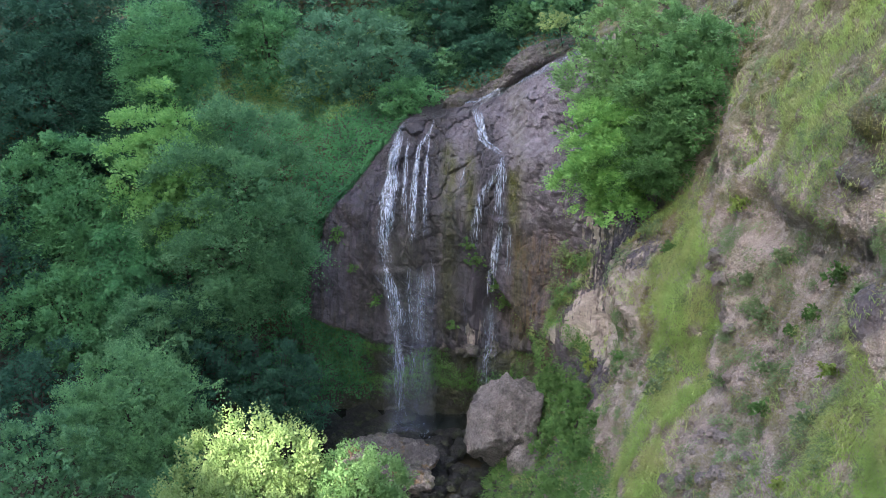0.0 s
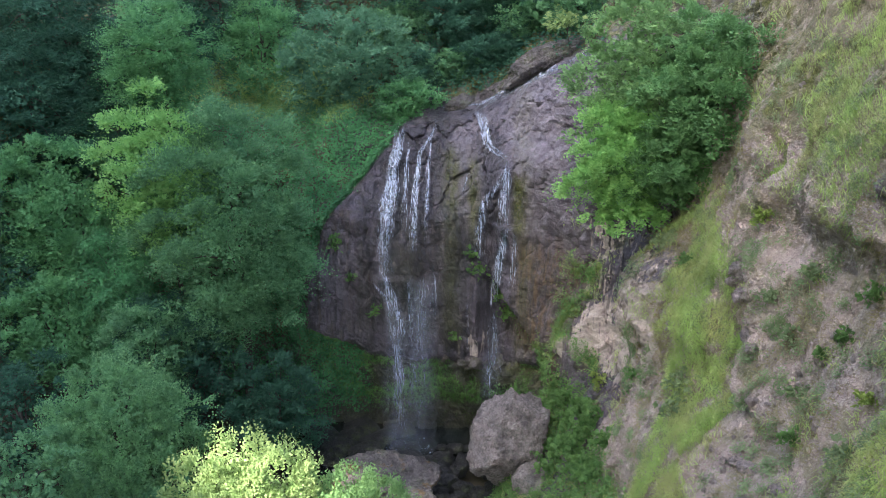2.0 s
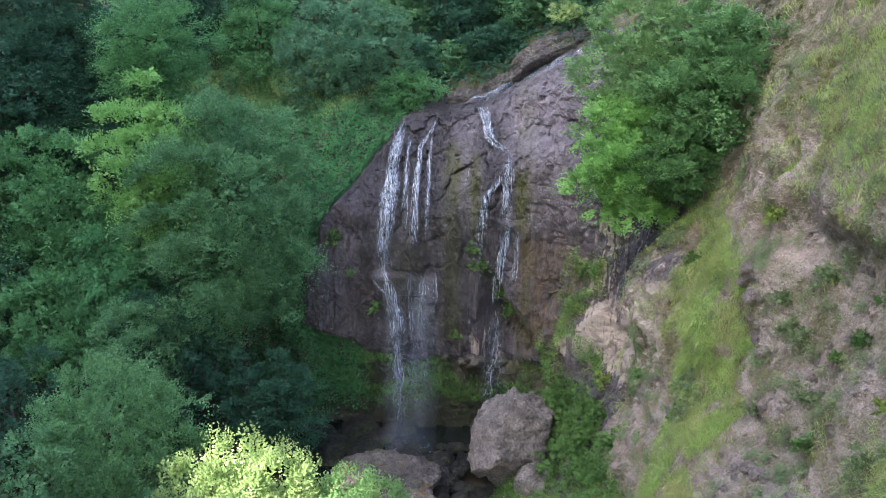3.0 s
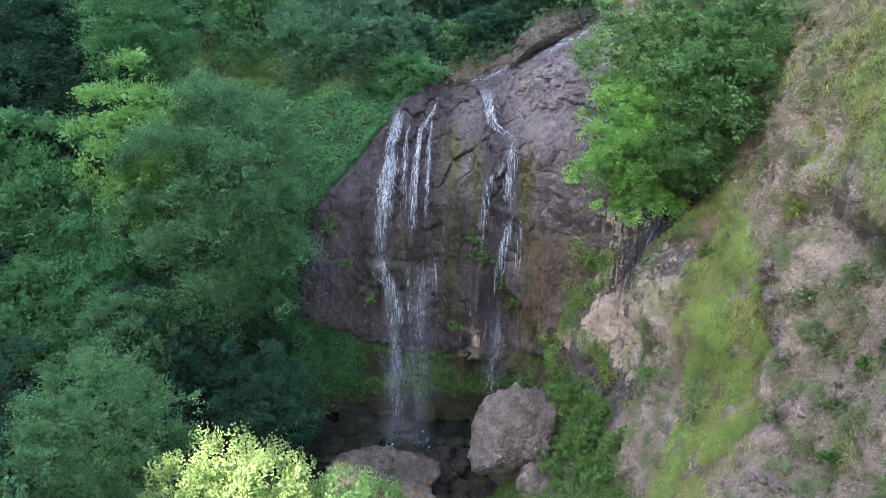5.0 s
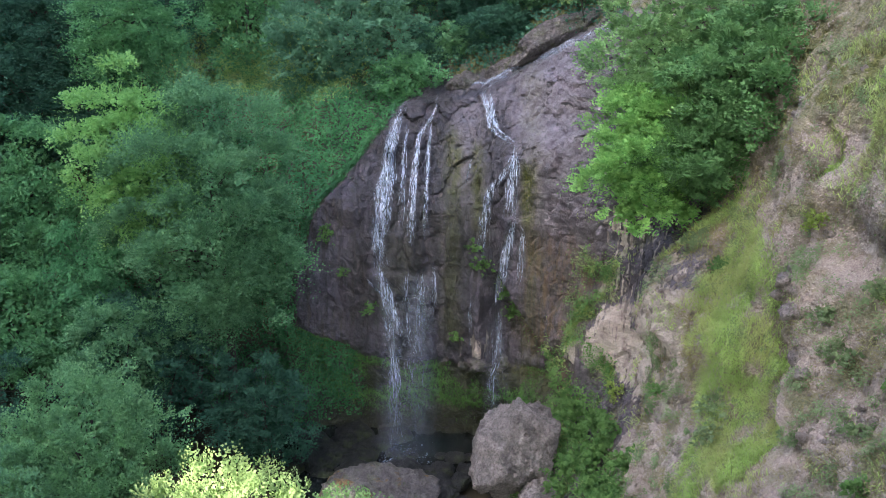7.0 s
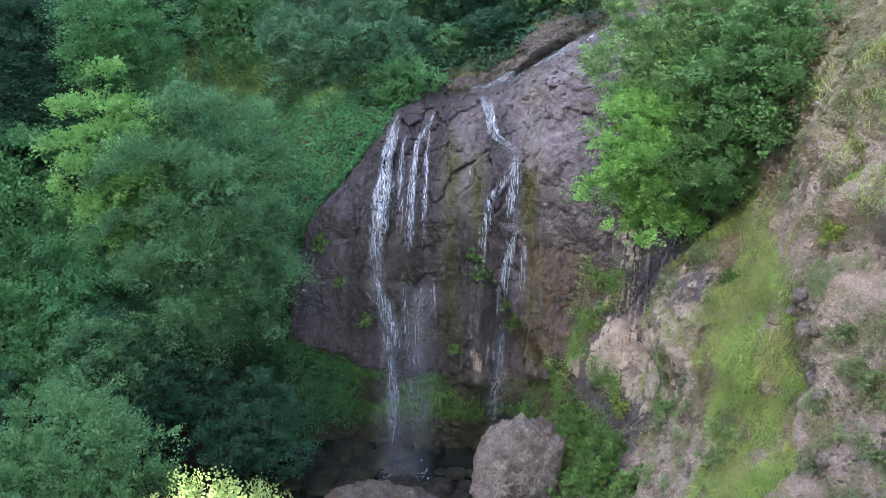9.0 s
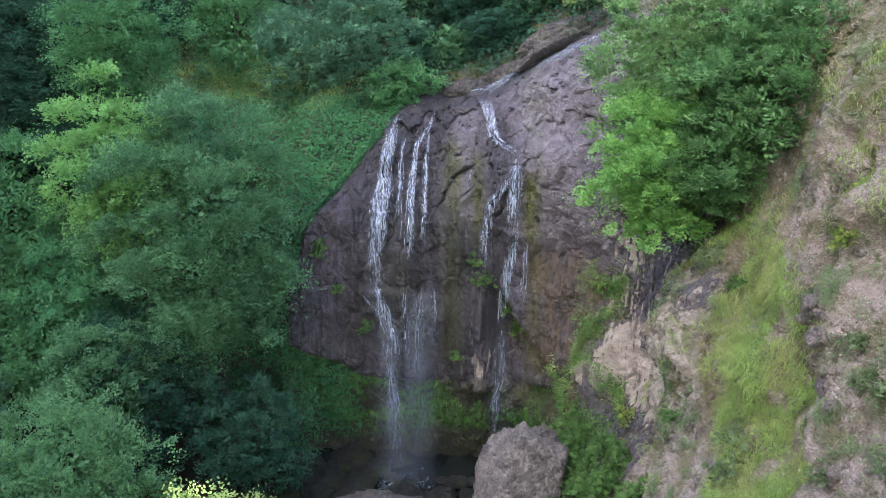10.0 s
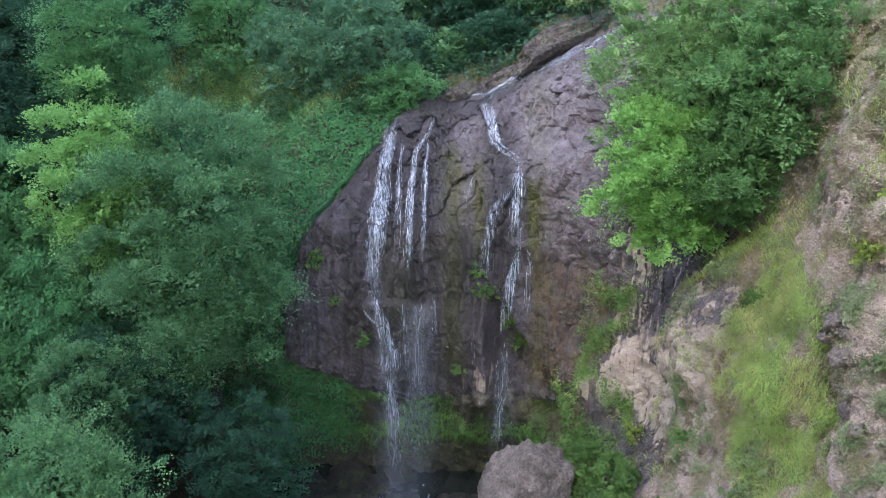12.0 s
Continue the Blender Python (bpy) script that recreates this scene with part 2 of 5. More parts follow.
CLIFF = cliff_material()
GROUND = ground_material()
BARK = bark_material()
WATER = water_material("falling_water", 0.0, 0.84, 2.6)
VEIL = water_material("water_veil", 0.03, 0.19, 0.9, True, (0.26, 0.34, 0.48), (0.42, 0.50, 0.64))
SHEET = water_material("water_sheet", 0.0, 0.42, 2.6, True)
POOL = pool_material()
BOULDER = boulder_material("grey_boulder", (0.130, 0.113, 0.107), (0.370, 0.330, 0.305))
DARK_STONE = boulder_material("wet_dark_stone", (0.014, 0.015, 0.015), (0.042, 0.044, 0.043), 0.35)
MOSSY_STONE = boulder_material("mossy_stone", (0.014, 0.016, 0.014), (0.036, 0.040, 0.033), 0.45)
MOSSY_BOULDER = boulder_material("mossy_boulder", (0.085, 0.076, 0.072), (0.215, 0.192, 0.180), 0.5, True)
OUTCROP = boulder_material("weathered_outcrop", (0.075, 0.066, 0.064), (0.20, 0.18, 0.172), 0.5)
SLOPE_ROCK = boulder_material("slope_rock", (0.15, 0.122, 0.116), (0.36, 0.310, 0.292), 0.3)
LEAF_DULL = leaf_material("dull_green_leaves", (0.020, 0.068, 0.042), (0.148, 0.318, 0.138), 0.2)
LEAF_GREY = leaf_material("grey_green_leaves", (0.032, 0.090, 0.055), (0.118, 0.255, 0.140), 0.2)
LEAF_LIME = leaf_material("fresh_green_leaves", (0.073, 0.190, 0.055), (0.264, 0.500, 0.165))
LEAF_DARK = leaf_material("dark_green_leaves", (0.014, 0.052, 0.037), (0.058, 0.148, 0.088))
LEAF_HILL = leaf_material("hillside_leaves", (0.034, 0.098, 0.040), (0.165, 0.320, 0.118))
LEAF_FRESH = leaf_material("spring_green_leaves", (0.068, 0.180, 0.048), (0.27, 0.51, 0.15))
LEAF_MID = leaf_material("green_leaves", (0.030, 0.108, 0.048), (0.150, 0.345, 0.140))
LEAF_SUN = leaf_material("yellow_green_leaves", (0.065, 0.140, 0.038), (0.330, 0.440, 0.180), 0.3, 0.35)
IVY = leaf_material("ivy_leaves", (0.018, 0.078, 0.036), (0.095, 0.270, 0.105), 0.2, 0.4)
GRASS = leaf_material("grass_blades", (0.160, 0.255, 0.070), (0.42, 0.57, 0.19), 0.4, 0.6, (0.36, 0.33, 0.16))
DRY_GRASS = leaf_material("dry_grass_blades", (0.16, 0.155, 0.07), (0.27, 0.25, 0.12), 0.35)
LEAF_LIGHT = leaf_material("light_green_leaves", (0.055, 0.125, 0.045), (0.215, 0.37, 0.14))
HERB = leaf_material("herb_leaves", (0.034, 0.092, 0.030), (0.150, 0.270, 0.082))
SLOPE_HERB = leaf_material("slope_herb_leaves", (0.092, 0.145, 0.066), (0.225, 0.300, 0.150))
LEAF_BUSH = leaf_material("bush_leaves", (0.032, 0.098, 0.052), (0.180, 0.365, 0.148), 0.2)
GRASS_TUFT = leaf_material("yellow_green_tuft", (0.13, 0.20, 0.040), (0.30, 0.39, 0.11))
MOSS = leaf_material("hanging_moss", (0.042, 0.110, 0.036), (0.150, 0.290, 0.085), 0.25)

# ---- the gorge wall: one continuous sheet from the open slope round the fall to the wooded bank ----
PLAN = np.array([(16, -70), (12, -15), (9.0, 15), (8.2, 27), (8.0, 34), (7.8, 40), (7.4, 44), (7.4, 47), (6.5, 50), (4.9, 52.1), (3.0, 53.7),
                 (0, 54.8), (-4, 55.0), (-7.4, 55.6), (-8.6, 57.0), (-9.0, 58.8), (-11, 60.0), (-15, 60.6), (-20, 61.5), (-26, 60), (-32, 54),
                 (-36, 40), (-38, 10), (-42, -70)], float)


def smooth_line(points, fine):
    seg = np.concatenate([[0], np.cumsum(np.linalg.norm(np.diff(points, axis=0), axis=1))])
    s = np.arange(0, seg[-1], fine)
    line = np.stack([np.interp(s, seg, points[:, i]) for i in (0, 1)], 1)
    k = np.exp(-np.linspace(-2, 2, int(2.4 / fine) | 1) ** 2)
    k /= k.sum()
    pad = len(k) // 2
    line = np.stack([np.convolve(np.pad(line[:, i], pad, mode="edge"), k, "valid") for i in (0, 1)], 1)
    return s, line


S_ALL, LINE = smooth_line(PLAN, 0.04)
i_near = int(np.argmin(np.abs(LINE[:, 1] - 19.5) + (LINE[:, 0] < 0) * 1e3))
i_far = int(np.argmin(np.abs(LINE[:, 1] - 44) + (LINE[:, 0] > 0) * 1e3))
i_ivy = int(np.argmin(np.abs(LINE[:, 0] + 9.2) + (LINE[:, 1] < 50) * 1e3))
pick = np.concatenate([np.arange(0, i_near, 40), np.arange(i_near, i_ivy, 2)[::1], np.arange(i_ivy, i_far, 5), np.arange(i_far, len(LINE), 40)])
TANG = np.gradient(LINE, axis=0)
TANG /= np.linalg.norm(TANG, axis=1)[:, None]
WIDE = np.exp(-np.linspace(-2, 2, 401) ** 2)
BROAD = np.stack([np.convolve(np.pad(TANG[:, i], 200, mode="edge"), WIDE / WIDE.sum(), "valid") for i in (0, 1)], 1)
BROAD /= np.linalg.norm(BROAD, axis=1)[:, None]
OUT = np.stack([BROAD[:, 1], -BROAD[:, 0]], 1)
base, out = LINE[pick], OUT[pick]
ZS = np.concatenate([np.arange(-4.5, 21.0, 0.10), np.arange(21.0, 25.2, 0.2), np.geomspace(25.5, 75, 30)])
nu, nv = len(pick), len(ZS)
BX, BY = np.repeat(base[:, 0], nv), np.repeat(base[:, 1], nv)
Z = np.tile(ZS, nu)
w_right = step(3.4, 6.8, BX)
w_left = step(-7.6, -8.8, BX) * (BX < 0)
w_face = np.clip(1 - w_right - w_left, 0, 1)

right_d = np.interp(Z, [-4.5, -2, 0, 3, 6, 12, 19, 26, 40, 75], [-7.0, -4.0, -2.4, -0.9, 0, 2.7, 4.7, 8, 24, 110])
over = np.interp(BX, [-8, -5.7, -4.2, 1.3, 3.4], [4.3, 3.6, 3.0, 2.45, 2.7])
ZF = np.where(Z < 6, Z - (over - 2.9) * (1 - step(3.5, 6, Z)), Z)
FACE_Z = [-4.5, -1, 1, 2.4, 2.85, 3.2, 8, 11, 14.6, 16, 16.85, 20, 25, 40, 75]
FACE_D = [2.4, 1.9, 1.25, 0.75, 0.4, 0, 0.05, 0.3, 2.3, 3.6, 5.9, 9.0, 15, 40, 120]
lip_x = BX + np.repeat(out[:, 0], nv) * 4.0
lift = np.interp(lip_x, [-4, 0, 2, 5.5, 8, 12], [-0.1, 0.2, 0.7, 2.8, 4.1, 4.8]) * step(9.5, 14.5, Z)
face_d = np.interp(ZF - lift, FACE_Z, FACE_D)
left_d = np.interp(Z, [-4.5, 0, 6, 14, 16, 18, 21, 40, 75], [-1.5, -0.6, 0, 1.2, 2.5, 6.5, 11, 34, 110])
D = w_right * right_d + w_face * face_d + w_left * left_d

# the undercut edge that runs down from the fall to the foot of the pale buttress
edge_z = 8.3 - (BX - 2.0) * 1.38
D += 1.5 * step(0.35, -0.35, Z - edge_z) * step(1.6, 2.6, BX) * step(7.2, 6.4, BX) * step(2.0, 3.2, Z + (BX - 2) * 0.3)
# the left shoulder of the dome falls back under the ivy
shoulder = np.interp(Z, [4, 6.6, 10.5, 13.8, 16, 20], [-7.9, -8.1, -7.0, -4.6, -2.9, -0.5])
D += 1.1 * step(0.0, 0.9, shoulder - BX) * (1 - w_left) * step(4.2, 7, Z)
# pale hollow and its rib
D += 0.9 * bell(BY, 47.2, 1.2) * bell(Z, 7.0, 1.5) * (BX > 5)
D -= 0.5 * bell(BY, 45.0, 0.5) * bell(Z, 9.2, 1.6) * (BX > 5)
D -= 0.7 * bell(BY, 49.6, 1.1) * bell(Z, 5.6, 1.8) * (BX > 4)
D -= 1.9 * bell(BY, 49.6, 2.3) * bell(Z, 13.6, 2.8) * (BX > 4)
# rocky knobs and a step beside the grassy gully on the open slope
D -= (BX > 5) * (1.0 * bell(BY, 25.4, 1.2) * bell(Z, 14.2, 0.9) + 0.9 * bell(BY, 27.8, 1.1) * bell(Z, 19.5, 0.8) + 0.6 * bell(BY, 27.8, 1.0) * bell(Z, 17.6, 0.5) + 0.6 * bell(BY, 38.4, 0.9) * bell(Z, 18.0, 1.4) + 0.5 * bell(BY, 43.8, 1.6) * bell(Z, 15.4, 1.2))
gully_side = np.interp(Z, [5.5, 6.9, 8.1, 9.5, 11.4, 12.9], [31.5, 32.6, 34.0, 34.7, 36.3, 36.7])
D -= (BX > 5) * 0.5 * step(gully_side + 0.2, gully_side - 0.3, BY) * step(gully_side - 4.5, gully_side - 1.0, BY) * step(8.4, 9.6, Z) * step(15.0, 13.4, Z)
# a crevice beside the gully, with a crag on its near side
crevice = np.interp(Z, [9.7, 11.0, 12.9, 15.2, 17.0, 19], [35.1, 35.5, 36.4, 37.0, 36.8, 38.2]) + 0.25 * np.sin(2.1 * Z)
D += (BX > 5) * 0.75 * bell(BY, crevice, 0.32) * step(10, 11.5, Z) * step(19, 17, Z)
D -= (BX > 5) * 0.45 * step(crevice - 0.15, crevice - 0.4, BY) * step(crevice - 2.6, crevice - 0.8, BY) * step(10.5, 12, Z) * step(18, 16, Z)
# the open slope lies back beside the gully, the pale buttress stands out, and the wall under it is hollow
D += (BX > 5) * (1.0 * step(24, 27, BY) * step(38, 36, BY) * step(7, 9, Z) * step(16.3, 14.8, Z) + 0.75 * bell(BY, 42.2, 2.0) * bell(Z, 15.4, 1.6))
D += (BX > 5) * (0.6 * bell(BY, 44.3, 1.6) * bell(Z, 5.8, 1.6) + 1.2 * bell(BY, 47.6, 1.8) * bell(Z, 4.8, 2.2) - 1.9 * bell(BY, 42.5, 3.2) * bell(Z, 10.8, 2.0))
# ledges under the falling water
D -= 0.45 * bell(BX, -3.4, 1.1) * step(7.9, 7.5, Z) * step(5.4, 6.8, Z)
D -= 0.5 * bell(BX, 3.4, 0.7) * step(11.2, 10.9, Z) * step(8.0, 10.5, Z)
D -= 0.35 * bell(BX, 0.2, 0.8) * step(3.0, 8.0, Z) * step(16, 13, Z)

P0 = np.stack([BX + np.repeat(out[:, 0], nv) * D, BY + np.repeat(out[:, 1], nv) * D, Z], 1)
near = step(36, 27, Z) * step(14, 20, BY)
big = fbm(P0 * 0.22, 3)
mid = fbm(P0 * 0.8, 4, 0.55)
crack = ridged(P0 * np.array([1.1, 1.1, 0.55]) + 3.1, 3)
fine = fbm(P0 * 3.2, 3, 0.6)
layer = fbm(P0 * np.array([0.5, 0.5, 2.6]) + 40, 3)
rug_face = w_face * step(2, 3, Z)
warp = P0 + 0.25 * np.stack([fbm(P0 * 0.9 + 60, 2), fbm(P0 * 0.9 + 70, 2), fbm(P0 * 0.9 + 80, 2)], 1)
block, gap = facets(warp * np.array([0.75, 0.75, 0.5]))
block2, gap2 = facets(warp * np.array([2.3, 2.3, 1.7]), 11)
joint = step(0.10, 0.0, gap) * 0.16 + step(0.10, 0.0, gap2) * 0.05
soil = 1 - 0.6 * w_right * step(40.5, 38.0, BY) * step(24, 21, Z)
flute = fbm(P0 * np.array([1.3, 1.3, 0.16]) + 25, 3)
block3, gap3 = facets(warp * np.array([6.0, 6.0, 4.6]), 23)
gully = step(12.5, 9.5, Z) * step(2.5, 4.0, Z) * w_face
rough_face = w_face * (1 - 0.6 * gully)
smooth_rock = 1 - 0.65 * w_right * step(50.5, 48.5, BY) * step(42.0, 43.5, BY) * step(4, 5, Z) * step(11, 9.6, Z)
disp = near * (block * (0.20 * rough_face + 0.10 * soil * w_right) + smooth_rock * block2 * (0.075 * rough_face + 0.08 * soil * w_right) + smooth_rock * block3 * (0.024 * w_face + 0.05 * w_right) + joint * (w_face * 0.8 + soil * w_right))
disp += near * flute * 0.20 * gully
disp += near * (big * (0.45 * w_face + 0.55 * w_right + 0.9 * w_left) + mid * (0.08 * w_face + 0.16 * soil * w_right + 0.3 * w_left) + fine * 0.035
                + crack * (0.06 * w_face + 0.06 * w_right) + layer * (0.10 * soil * w_right + 0.05 * w_face))
disp += (1 - near) * big * 3.0
P = P0.copy()
P[:, 0] += np.repeat(out[:, 0], nv) * disp
P[:, 1] += np.repeat(out[:, 1], nv) * disp
P[:, 2] += near * (mid * 0.10 + fine * 0.04) + (1 - near) * fbm(P0 * 0.03, 3) * 4 * step(24, 40, Z)

# where each surface lies
X3, Y3, Z3 = P.T
# wet rock round the streams, plus painted shade on the face's dry left part
wet_shade = w_face * (bell(X3, -3.1, 1.3) + bell(X3, -1.2, 1.5) + 0.55 * bell(X3, 0.6, 0.8) * step(12, 9, Z3) + bell(X3, 2.5, 1.0) + 0.75 * step(2.0, 0.5, X3) * step(13.5, 10.0, Z3) * step(-5.5, -4.0, X3) + 0.4 * step(-3.5, -5.0, X3)) * step(17.5, 15, Z3) + w_face * step(3.2, 1.5, Z3) + w_left * step(3.5, 1.0, Z3)
bank = w_face * step(16.85, 17.3, Z3 - lift)
wet_shade += 0.95 * bell(Z3 - lift, 16.4, 0.75) * w_face + 0.6 * w_face * step(0.8, -0.6, X3) * step(12, 14.5, Z3)
wet_shade = np.clip(wet_shade, 0, 1) * (1 - 0.75 * bell(X3, 2.0, 1.4) * bell(Z3, 3.7, 1.3))
moss = w_face * (1.0 * bell(X3, 0.3, 0.5) * step(15.5, 14, Z3) * step(3, 5, Z3) + 0.9 * bell(X3, 1.6, 0.35) * step(14.8, 13.8, Z3) * step(9, 11, Z3) + 0.9 * bell(X3, 3.95, 0.3) * step(14.2, 13.4, Z3) * step(10, 11.5, Z3) + 0.5 * bell(X3, -2.3, 1.0) * bell(Z3, 8, 3) + 0.3 * bell(X3, 4.3, 0.5) + 1.0 * step(over + 0.1, over - 0.3, Z3))
moss = np.clip(moss + 0.55 * w_right * step(52, 48, Y3) * step(0.1, 0.6, fbm(P * 0.5 + 5, 3)) + 0.8 * w_left + 0.9 * step(0.1, 0.6, shoulder - BX) * (BX < 0) * (1 - w_left) * step(5, 7, Z) + bank + w_right * step(17, 20, Z3) * 0.7, 0, 1)
crag = np.clip(bell(Y3, 25.4, 1.3) * bell(Z3, 14.2, 1.0) + bell(Y3, 27.8, 1.2) * bell(Z3, 19.5, 0.9) + bell(Y3, 27.8, 1.1) * bell(Z3, 17.6, 0.6), 0, 1)
scree = np.clip(w_right * step(44.5, 42.5, Y3 - 0.1 * (Z3 - 8) + 0.5 * mid), 0, 1) * (1 - 0.9 * step(0.3, 0.6, crag))
pale_top = np.interp(Y3, [40, 43.2, 49.2], [11.4, 10.5, 7.7])
pale_low = np.interp(Y3, [40, 41, 45, 48.3], [8.5, 7.0, 5.2, 5.0])
pale = w_right * (0.95 * step(49.8, 48.8, Y3 + 0.4 * mid) * step(39.0, 40.0, Y3 + 0.3 * mid) * step(pale_low - 0.5, pale_low + 0.5, Z3) * step(pale_top + 0.4, pale_top - 0.2, Z3) + 0.38 * step(51.5, 50.0, Y3) * step(39.4, 40.4, Y3) * step(pale_top - 0.4, pale_top + 0.4, Z3) * step(13.0, 11.9, Z3))
pale += w_right * 0.75 * bell(Y3, 44.0, 1.6) * bell(Z3, 15.4, 1.0)
pale += w_face * 0.62 * bell(X3, 2.0, 1.3) * bell(Z3, 3.7, 1.2)
pale = np.clip(pale * (1 + 0.4 * mid), 0, 1)
scree *= 1 - step(39.6, 41.0, Y3) * step(pale_top - 0.3, pale_top + 0.3, Z3) * step(13.0, 12.0, Z3)
idx = np.arange(nu * nv).reshape(nu, nv)
quads = np.stack([idx[:-1, :-1], idx[1:, :-1], idx[1:, 1:], idx[:-1, 1:]], -1).reshape(-1, 4)
cliff_me = raw_mesh("cliff", P, quads, CLIFF)
cliff_me.polygons.foreach_set("use_smooth", (BY[quads[:, 0]] < 20) | (Z[quads[:, 0]] > 25))
zone = cliff_me.color_attributes.new("zone", "FLOAT_COLOR", "POINT")
zone.data.foreach_set("color", np.stack([wet_shade, moss, scree, pale], 1).astype(np.float32).ravel())
dry = np.clip(0.75 * step(2.8, 4.6, X3) * step(44, 47, Y3) * step(8.5, 11.5, Z3) + 0.55 * bell(X3, 0.9, 0.8) * step(9, 12, Z3) * w_face + 0.4 * step(13.5, 15.5, Z3) * step(0.6, 1.8, X3) * w_face, 0, 1) * (1 - 0.9 * w_right * step(50.5, 49.5, Y3) * step(pale_top - 0.3, pale_top + 0.3, Z3) * step(13.0, 12.0, Z3))
cliff_me.attributes.new("dry", "FLOAT", "POINT").data.foreach_set("value", dry.astype(np.float32))
rust = np.clip(w_face * (0.9 * step(3.3, 4.3, X3) * step(11.5, 9.0, Z3) * step(3, 4.5, Z3) + 0.35 * bell(X3, -4.6, 1.2) * step(3, 5, Z3) * step(10, 8, Z3)) + 0.8 * w_right * step(48.5, 50.0, Y3) * step(11.0, 9.0, Z3), 0, 1)
cliff_me.attributes.new("rust", "FLOAT", "POINT").data.foreach_set("value", rust.astype(np.float32))
cliff = tagged(new("cliff", cliff_me), "dark purple-brown rock walls of a steep mossy gorge", "cliff", kind="structure")
TREE_OF_ROCK = BVHTree.FromPolygons([tuple(v) for v in P[:, :]], [tuple(q) for q in quads])

# surface normals on the grid, pointing into the gorge
PG = P.reshape(nu, nv, 3)
NG = np.cross(np.gradient(PG, axis=0), np.gradient(PG, axis=1))
NG /= np.linalg.norm(NG, axis=2)[:, :, None] + 1e-9
NRM = NG.reshape(-1, 3)
if NRM[np.argmin(np.abs(X3) + np.abs(Z3 - 8)), 1] > 0:
    NRM = -NRM
AREA = (np.linalg.norm(np.gradient(PG, axis=0), axis=2) * np.linalg.norm(np.gradient(PG, axis=1), axis=2)).ravel()


# the line of the stream bed along the terrace above the lip
bed = np.abs((Z - lift).reshape(nu, nv) - 16.4).argmin(1)
BED = PG[np.arange(nu), bed]
BED = BED[(w_face.reshape(nu, nv)[:, 0] > 0.02) & (BED[:, 0] > -3.2)]
BED = BED[np.argsort(BED[:, 0])]


def bed_y(x):
    return float(np.interp(x, BED[:, 0], BED[:, 1]))


def rock_at(origin, direction):
    hit = TREE_OF_ROCK.ray_cast(Vector(origin), Vector(direction).normalized())
    return hit[0]


def face_y(x, z):
    """Where the rock lies behind a point of the fall."""
    hit = rock_at((x, 35, z), (0, 1, 0))
    return hit.y if hit else 56.0


# ground: one sheet to the horizon, with the stream bed in the gorge
gx = np.concatenate([np.linspace(-1500, -60, 14), np.linspace(-44, 20, 110), np.linspace(40, 1500, 14)])
gy = np.concatenate([np.linspace(-1500, -80, 14), np.linspace(-60, 66, 180), np.linspace(90, 1500, 14)])
GX, GY = np.meshgrid(gx, gy, indexing="ij")
gp = np.stack([GX.ravel(), GY.ravel(), np.zeros(GX.size)], 1)
gz = -2.7 - 0.06 * np.clip(52 - gp[:, 1], 0, 90) + 0.35 * fbm(gp * 0.5, 3) + 0.10 * np.clip(-gp[:, 0] - 9, 0, 22) - 0.5 * bell(gp[:, 0], -4, 6) * bell(gp[:, 1], 54.5, 4)
gp[:, 2] = gz
gi = np.arange(GX.size).reshape(GX.shape)
gq = np.stack([gi[:-1, :-1], gi[1:, :-1], gi[1:, 1:], gi[:-1, 1:]], -1).reshape(-1, 4)
tagged(new("ground", raw_mesh("ground", gp, gq, GROUND, True)), "dark stony forest ground along the gorge bottom", "ground", kind="structure")

# pool at the foot of the fall
a = np.linspace(0, 2 * math.pi, 48, endpoint=False)
r = 1 + 0.12 * np.sin(3 * a + 1) + 0.07 * np.sin(5 * a)
rim = np.stack([-4.0 + 6.5 * r * np.cos(a), 54.2 + 5.0 * r * np.sin(a), np.full(48, -2.35)], 1)
pool_v = np.concatenate([rim, rim - [0, 0, 0.5], [[-4.0, 54.2, -2.35]]])
pool_f = [(i, (i + 1) % 48, 96) for i in range(48)]
tagged(new("pool", raw_mesh("pool", pool_v, pool_f, POOL, True)), "dark still pool below the waterfall", "water", kind="structure")


# ---- vegetation builders ----
def leaves(centres, normals, size, rnd, stretch=0.62, along=None):
    """Folded diamond leaves: (n, 3) centres and normals, sizes (n); along: the way that each leaf points."""
    n = len(centres)
    nrm = normals / (np.linalg.norm(normals, axis=1)[:, None] + 1e-9)
    d = rnd.normal(size=(n, 3)) if along is None else along + 0.25 * rnd.normal(size=(n, 3))
    d -= nrm * np.sum(d * nrm, 1)[:, None]
    d /= np.linalg.norm(d, axis=1)[:, None] + 1e-9
    side = np.cross(nrm, d)
    L = size[:, None]
    base_v = centres - d * L * 0.5
    tip = centres + d * L * 0.5 - nrm * L * 0.12
    lft = centres + side * L * stretch * 0.5 + nrm * L * 0.08
    rgt = centres - side * L * stretch * 0.5 + nrm * L * 0.08
    verts = np.stack([base_v, rgt, tip, lft], 1).reshape(-1, 3)
    return verts, np.arange(4 * n).reshape(-1, 4)


